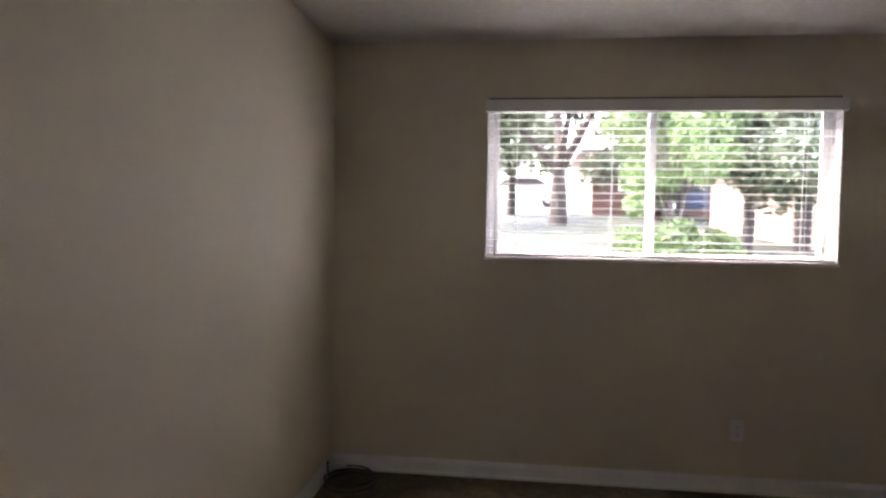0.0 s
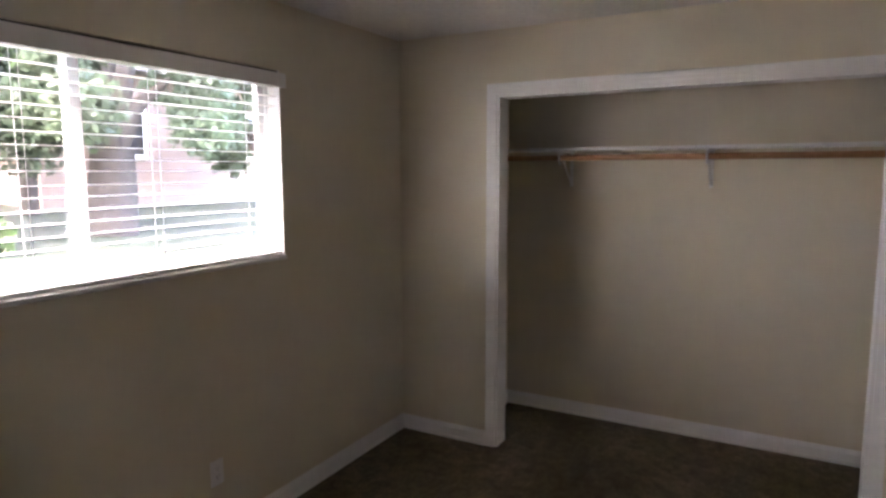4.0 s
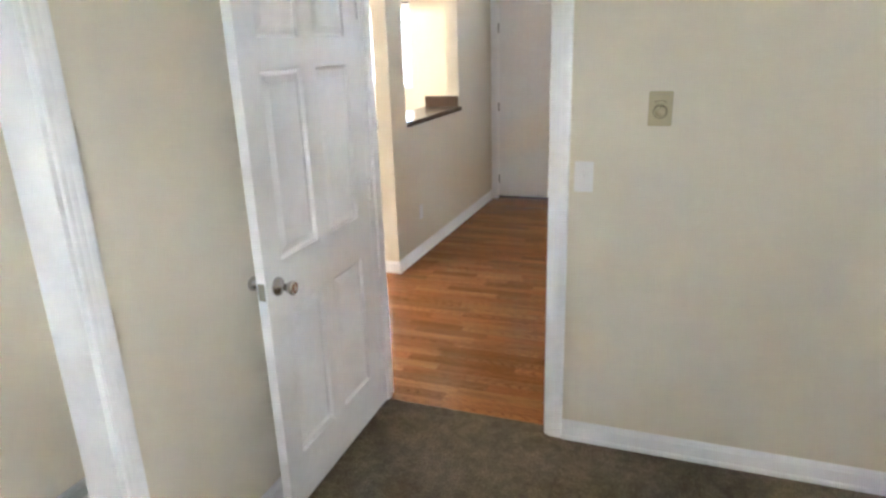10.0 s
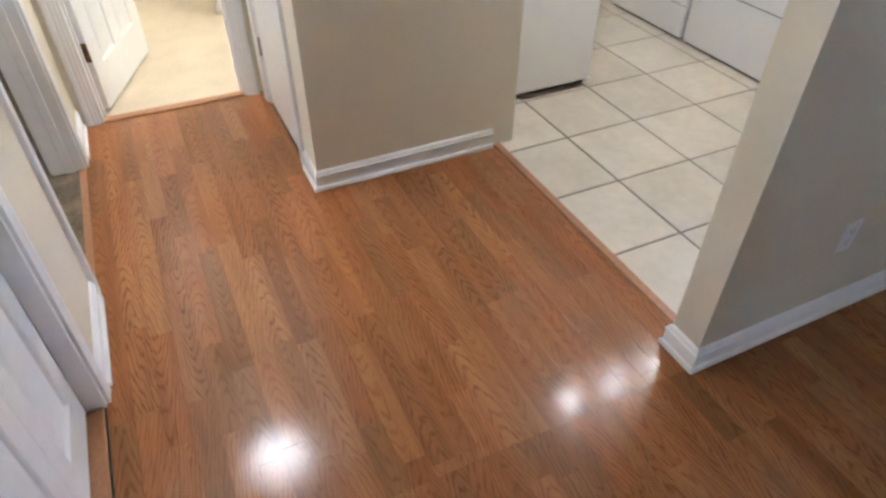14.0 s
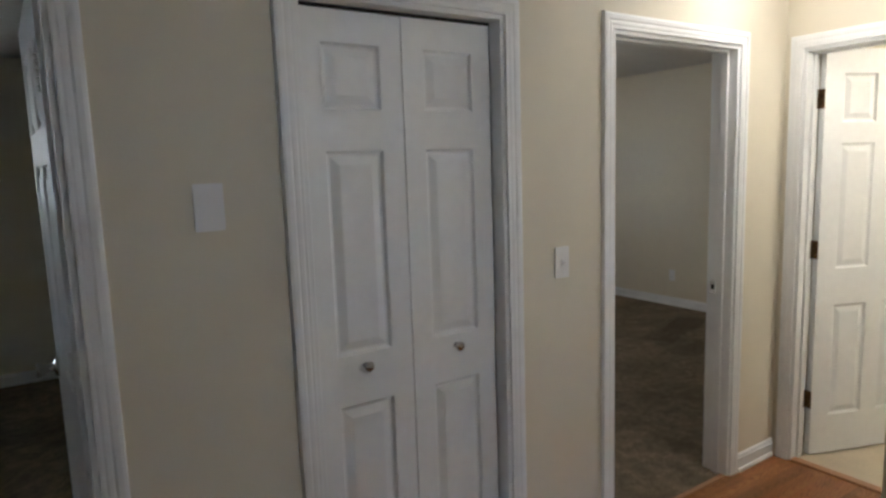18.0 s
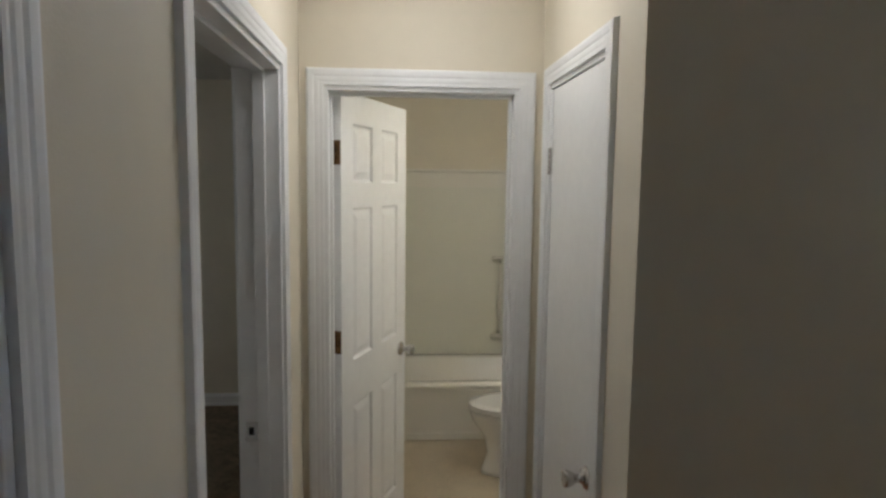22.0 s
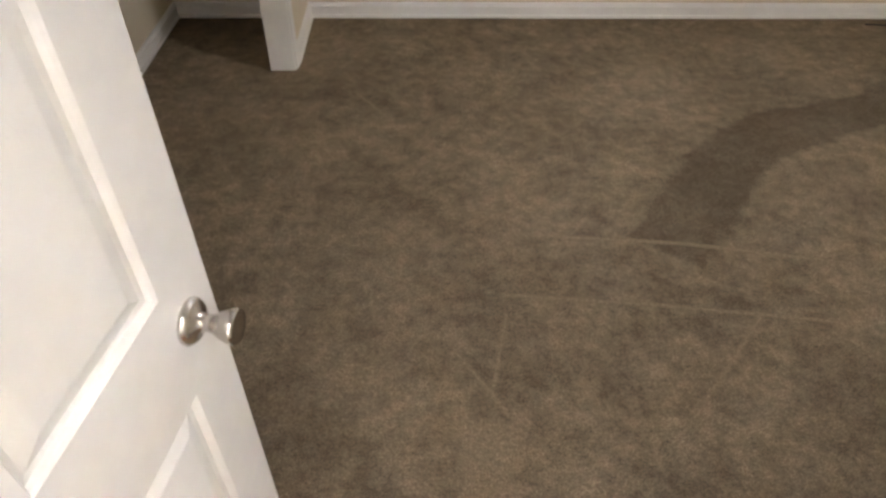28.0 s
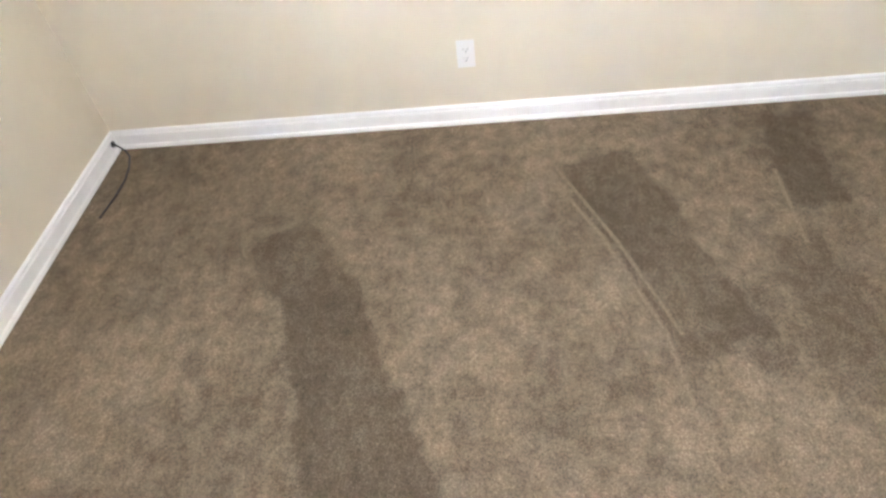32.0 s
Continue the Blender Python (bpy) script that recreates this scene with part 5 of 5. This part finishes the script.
def leaf_cloud(rng, blobs, size, n):
    """Many small bent leaves scattered in lumps."""
    vs, fs = [], []
    for k in range(n):
        cx, cy, cz, r = rng.choice(blobs)
        d = Vector((rng.gauss(0, 1), rng.gauss(0, 1), rng.gauss(0, 0.8))).normalized() * r * (0.55 + 0.5 * rng.random())
        c = Vector((cx, cy, cz)) + d
        q = Euler((rng.uniform(-1.2, 1.2), rng.uniform(-1.2, 1.2), rng.uniform(0, 6.3))).to_matrix()
        s = size * rng.uniform(0.6, 1.4)
        i = len(vs)
        for v in ((-0.5, 0, 0.06), (0, -0.32, 0), (0.6, 0, -0.1), (0, 0.32, 0)):
            vs.append(c + q @ (Vector(v) * s))
        fs.append((i, i + 1, i + 2, i + 3))
    return vs, fs


def tree(x, y, h, spread, label, seed, leaf, n=2600, size=0.26, low=0.35, trunk_r=0.2, fork=2, crown=0.62):
    rng = random.Random(seed)
    t = thing("tree", label, "tree", pose(x, y, ground_z(y) - 0.02), "trees outside")
    bm = bmesh.new()
    split = h * low
    tube_taper(bm, [(0, 0, 0), (0.05, 0.03, split * 0.5), (0.02, -0.04, split)], [trunk_r * 1.2, trunk_r, trunk_r * 0.85])
    blobs = []
    for k in range(fork + 3):
        a = k * 2 * math.pi / (fork + 3) + rng.uniform(-0.4, 0.4)
        e = (spread * 0.62 * math.cos(a), spread * 0.62 * math.sin(a), h * rng.uniform(crown, 0.95))
        mid = (e[0] * 0.42, e[1] * 0.42, split + (e[2] - split) * 0.55)
        tube_taper(bm, [(0.02, -0.04, split * 0.92), mid, e], [trunk_r * 0.6, trunk_r * 0.32, trunk_r * 0.08])
        for _ in range(4):
            blobs.append((e[0] + rng.uniform(-1, 1) * spread * 0.4, e[1] + rng.uniform(-1, 1) * spread * 0.4, e[2] + rng.uniform(-0.22, 0.12) * h, spread * rng.uniform(0.18, 0.36)))
    part("trunk", bm, BARK, t)
    vs, fs = leaf_cloud(rng, blobs, size, n)
    me = bpy.data.meshes.new("crown")
    me.from_pydata(vs, [], fs)
    me.materials.append(leaf)
    c = new("crown", me)
    c.parent = t
    tagged(c, "dense green leaves", "", "", "stuff")
    return t


def tube_taper(bm, pts, rs, n=9):
    pts = [Vector(p) for p in pts]
    rings = []
    for i, (p, r) in enumerate(zip(pts, rs)):
        d = (pts[min(i + 1, len(pts) - 1)] - pts[max(i - 1, 0)]).normalized()
        u = d.cross(Vector((0.3, 1, 0.1))).normalized()
        w = d.cross(u)
        rings.append([bm.verts.new(p + r * (1 + 0.12 * math.sin(3 * k + i)) * (math.cos(2 * math.pi * k / n) * u + math.sin(2 * math.pi * k / n) * w)) for k in range(n)])
    for a, b in zip(rings, rings[1:]):
        for k in range(n):
            bm.faces.new((a[k], a[(k + 1) % n], b[(k + 1) % n], b[k])).smooth = True


# forked crown widened and next two trees added to shade the lawn
tree(-1.5, 20.0, 9.0, 5.6, "big forked shade tree with a dark trunk on the lawn", 3, LEAF, 14000, 0.30, 0.20, 0.24, 1, 0.42)
tree(-6.8, 13.0, 9.0, 5.4, "added wide tree out of view, its crown shading the lawn", 41, LEAF, 8000, 0.36, 0.42, 0.26, 2, 0.74)
tree(2.4, 12.5, 9.0, 5.0, "added tall tree behind the dense tree, its crown shading the lawn", 43, LEAF, 8000, 0.36, 0.45, 0.13, 2, 0.74)
tree(-0.62, 9.1, 2.7, 0.78, "yellow green leafy tree close to the window", 5, LEAFY, 15000, 0.08, 0.12, 0.05, 6, 0.30)
tree(1.0, 11.2, 4.2, 1.6, "olive green tree with a slender trunk", 12, LEAFY, 12000, 0.10, 0.25, 0.09, 3, 0.42)
tree(1.5, 9.0, 3.8, 1.35, "dense dark green tree with a thick trunk", 8, LEAF, 15000, 0.095, 0.28, 0.26, 4, 0.42)
tree(5.6, 10.5, 3.8, 1.9, "broad green tree beside the pale house", 14, LEAF, 5000, 0.18, 0.25, 0.16, 3, 0.4)
tree(-3.0, 25.0, 6.5, 3.4, "leafy tree behind the forked tree", 61, LEAF, 5000, 0.26, 0.25, 0.16, 3, 0.42)
tree(2.8, 24.3, 6.0, 2.8, "leafy tree in front of the brick house", 63, LEAF, 5000, 0.24, 0.25, 0.16, 3, 0.42)
tree(-8.0, 24.0, 7.0, 3.8, "tall shade tree by the street", 11, LEAF, 2600, 0.28, 0.4, 0.22)
tree(-5.2, 43.0, 8.0, 4.0, "tall leafy tree across the street", 31, LEAF, 2600, 0.34, 0.35, 0.25)
tree(-13.0, 40.0, 8.0, 4.2, "distant tree across the street", 17, LEAF, 2000, 0.36, 0.4, 0.25)
tree(13.0, 24.0, 8.0, 4.5, "distant tree behind the houses", 19, LEAF, 2000, 0.36, 0.35, 0.25)
tree(3.5, -11.5, 5.5, 3.0, "green tree outside the kitchen window", 23, LEAF, 2200, 0.26, 0.35, 0.2)
# both are added to cover the bright ground beyond the kitchen window
tree(6.4, -11.0, 4.5, 2.4, "leafy tree added to cover the bright yard behind the kitchen", 51, LEAF, 4500, 0.22, 0.2, 0.15, 3, 0.3)
tree(8.8, -14.0, 5.5, 3.0, "dense tree added to cover the bright yard farther back", 53, LEAF, 4500, 0.26, 0.2, 0.18, 3, 0.3)

for x, y, r, h, label, seed in ((-0.95, 8.75, 0.5, 0.60, "low leafy shrub under the tree", 71), (-0.2, 8.7, 0.42, 0.45, "small rounded green shrub on the bank", 73)):
    # shrubs: a few bare stems and a mound of leaves
    rng = random.Random(seed)
    shrub = thing("shrub", label, "shrub", pose(x, y, ground_z(y) - 0.03), "shrubs on the bank")
    bm = bmesh.new()
    for k in range(6):
        a = k * 1.05 + rng.uniform(-0.2, 0.2)
        tube_taper(bm, [(0, 0, 0), (0.35 * r * math.cos(a), 0.35 * r * math.sin(a), 0.4 * h), (0.7 * r * math.cos(a), 0.7 * r * math.sin(a), 0.8 * h)], [0.015, 0.01, 0.004], 6)
    part("stems", bm, BARK, shrub)
    blobs = [(rng.uniform(-0.7, 0.7) * r, rng.uniform(-0.5, 0.5) * r, h * rng.uniform(0.2, 0.85), r * rng.uniform(0.3, 0.5)) for _ in range(14)]
    vs, fs = leaf_cloud(rng, blobs, 0.085, 2600)
    me = bpy.data.meshes.new("foliage")
    me.from_pydata(vs, [], fs)
    me.materials.append(LEAFY)
    ob = new("foliage", me)
    ob.parent = shrub
    tagged(ob, "small yellow green leaves", "", "", "stuff")


def house(x, y, w, d, h, mat, label):
    t = thing("house", label, "house", pose(x, y, ground_z(y) - 0.03))
    part("wall", box(bmesh.new(), 0, w, 0, d, 0, h), mat, t)
    bm = bmesh.new()
    a = [bm.verts.new(c) for c in ((-0.5, -0.5, h), (w + 0.5, -0.5, h), (w + 0.5, d + 0.5, h), (-0.5, d + 0.5, h), (-0.5, d / 2, h + 1.7), (w + 0.5, d / 2, h + 1.7))]
    for q in ((0, 1, 5, 4), (2, 3, 4, 5), (0, 4, 3), (1, 2, 5), (0, 3, 2, 1)):
        bm.faces.new([a[i] for i in q])
    part("roof", bm, ROOF, t)
    for k in range(max(2, int(w / 3))):
        wx = (k + 0.5) * w / max(2, int(w / 3))
        win = part("window", panel_wall(bmesh.new(), "y", -0.06, 0.02, wx - 0.6, wx + 0.6, 0.95, 2.0, [(wx - 0.52, wx + 0.52, 1.03, 1.92)]), FRAME, t)
        part("pane", box(bmesh.new(), wx - 0.52, wx + 0.52, -0.03, -0.02, 1.03, 1.92), GAP, win)
    return t


house(0.2, 26.0, 9.5, 7.0, 2.5, BRICK, "dark red brick bungalow behind the trees")
house(3.0, 13.2, 9.0, 7.0, 2.6, PINK, "pinkish stucco house beyond the trees")
house(-16.0, 46.0, 14.0, 8.0, 3.2, SIDING, "pale house across the street")
house(-2.0, -26.0, 14.0, 8.0, 3.0, SIDING, "pale house behind the kitchen yard")


def parked_car(x, y, z, rot, mat, label):
    t = thing("car", label, "car", pose(x, y, z, 0, 0, rot))
    bm = bmesh.new()
    sec = [(-2.1, 0.35), (-2.15, 0.75), (-1.35, 0.90), (-0.65, 1.40), (0.75, 1.42), (1.45, 0.98), (2.1, 0.88), (2.15, 0.35)]
    a = [bm.verts.new((px, -0.85, pz)) for px, pz in sec]
    b = [bm.verts.new((px, 0.85, pz)) for px, pz in sec]
    for k in range(len(sec)):
        j = (k + 1) % len(sec)
        bm.faces.new((a[k], a[j], b[j], b[k]))
    bm.faces.new(a)
    bm.faces.new(b[::-1])
    bmesh.ops.bevel(bm, geom=bm.edges[:], offset=0.07, segments=2, affect="EDGES")
    part("body", bm, mat, t)
    for s in (-0.86, 0.855):
        bm = bmesh.new()
        v = [bm.verts.new((px, s, pz)) for px, pz in ((-1.15, 0.95), (-0.6, 1.32), (0.68, 1.34), (1.25, 1.0))]
        w = [bm.verts.new((px, s + 0.005, pz)) for px, pz in ((-1.15, 0.95), (-0.6, 1.32), (0.68, 1.34), (1.25, 1.0))]
        bm.faces.new(v)
        bm.faces.new(w[::-1])
        for k in range(4):
            bm.faces.new((v[k], v[(k + 1) % 4], w[(k + 1) % 4], w[k]))
        part("side_window", bm, GAP, t)
    for px in (-1.35, 1.35):
        for s in (-0.78, 0.78):
            wm = Matrix.Translation((px, s - 0.1, 0.33)) @ Matrix.Rotation(radians(-90), 4, "X")
            wh = part("wheel", lathe(bmesh.new(), [(0.0, 0), (0.3, 0), (0.33, 0.03), (0.33, 0.17), (0.3, 0.2), (0, 0.2)], wm, 20), BLACK, t)
            part("rim", lathe(bmesh.new(), [(0, -0.005), (0.19, -0.005), (0.2, 0.01), (0.2, 0.19), (0.19, 0.205), (0, 0.205)], wm, 16), NICKEL, wh)
    return t


parked_car(3.6, 23.6, ground_z(23.6) - 0.02, 12, CARPAINT, "dark blue sedan parked on the lawn by the brick house")
parked_car(-2.6, 31.0, ground_z(31) + 0.03, 0, WHITECAR, "white sedan parked at the street")


# ---- laid floors ----
floor_lam = part("floor_laminate", box(bmesh.new(), -4.60, 2.96, SOUTH, -0.125, -0.012, -0.004), DARKMETAL, None, "glossy reddish oak strip laminate floor", "structure", "floor")
rng = random.Random(21)
plank_mesh = {}
rest_v, rest_f = [], []


def lay_strip(x0, x1, y0, y1):
    """One laminate strip with fine eased edges."""
    e, top = 0.00035, 0.0
    near = x1 > -0.9 and y0 > -1.95
    lx, ly = (x1 - x0) / 2 - 0.0001, (y1 - y0) / 2 - 0.0001
    verts = [(sx * (lx - k), sy * (ly - k), z) for k, z in ((0, -0.004), (0, top - e), (e, top)) for sx, sy in ((-1, -1), (1, -1), (1, 1), (-1, 1))]
    faces = [(8, 9, 10, 11)] + [(4 * r + k, 4 * r + (k + 1) % 4, 4 * r + 4 + (k + 1) % 4, 4 * r + 4 + k) for r in (0, 1) for k in range(4)]
    cx, cy = (x0 + x1) / 2, (y0 + y1) / 2
    if near:
        key = (round(lx, 4), round(ly, 4))
        if key not in plank_mesh:
            me = bpy.data.meshes.new("plank")
            me.from_pydata(verts, [], faces)
            me.materials.append(LAMINATE)
            plank_mesh[key] = me
        ob = new("plank", plank_mesh[key])
        ob.parent = floor_lam
        ob.location = (cx, cy, 0)
    else:
        i = len(rest_v)
        rest_v.extend((cx + a, cy + b, c) for a, b, c in verts)
        rest_f.extend(tuple(i + k for k in f) for f in faces)


def lay_area(x0, x1, y0, y1):
    y = y1
    while y > y0 + 0.004:
        yb = max(y0, y - STRIP_W)
        x = x0 - rng.uniform(0.0, 0.45)
        while x < x1:
            xe = x + rng.choice((0.35, 0.45, 0.45, 0.60))
            if xe > x0 + 0.01:
                lay_strip(max(x, x0), min(xe, x1), yb, y)
            x = xe
        y = yb


lay_area(0.594, 2.96, -0.965, -0.125)
lay_area(0.594, 1.99, -1.826, -0.965)
lay_area(1.99, 2.96, -1.0, -0.965)
lay_area(-4.60, 0.594, SOUTH, -0.125)
lay_area(D1[0], D1[1], -0.125, -0.06)
me = bpy.data.meshes.new("far_planks")
me.from_pydata(rest_v, [], rest_f)
me.materials.append(LAMINATE)
ob = new("far_planks", me)
ob.parent = floor_lam
tagged(ob, "", "", "", "stuff")

floor_tile = part("floor_tile", box(bmesh.new(), 0.704, 3.40, SOUTH, -1.862, -0.012, -0.003), GROUT, None, "cream ceramic tile kitchen floor with dark grout", "structure", "floor")
tile_mesh = {}
P, J = 0.389, 0.0045
for i in range(-3, 6):
    for k in range(-2, 7):
        x0, x1 = 1.511 + i * P + J, 1.511 + (i + 1) * P - J
        y0, y1 = -2.176 - (k + 1) * P + J, -2.176 - k * P - J
        x0, x1, y0, y1 = max(x0, 0.704), min(x1, 3.40), max(y0, SOUTH), min(y1, -1.862)
        if x1 - x0 < 0.02 or y1 - y0 < 0.02:
            continue
        key = (round(x1 - x0, 3), round(y1 - y0, 3))
        if key not in tile_mesh:
            lx, ly, e = (x1 - x0) / 2, (y1 - y0) / 2, 0.002
            verts = [(sx * (lx - q), sy * (ly - q), z) for q, z in ((0, -0.003), (0, -0.001), (e, 0.001)) for sx, sy in ((-1, -1), (1, -1), (1, 1), (-1, 1))]
            faces = [(8, 9, 10, 11)] + [(4 * r + q, 4 * r + (q + 1) % 4, 4 * r + 4 + (q + 1) % 4, 4 * r + 4 + q) for r in (0, 1) for q in range(4)]
            me = bpy.data.meshes.new("tile")
            me.from_pydata(verts, [], faces)
            me.materials.append(TILE)
            tile_mesh[key] = me
        ob = new("tile", tile_mesh[key])
        ob.parent = floor_tile
        ob.location = ((x0 + x1) / 2, (y0 + y1) / 2, 0)
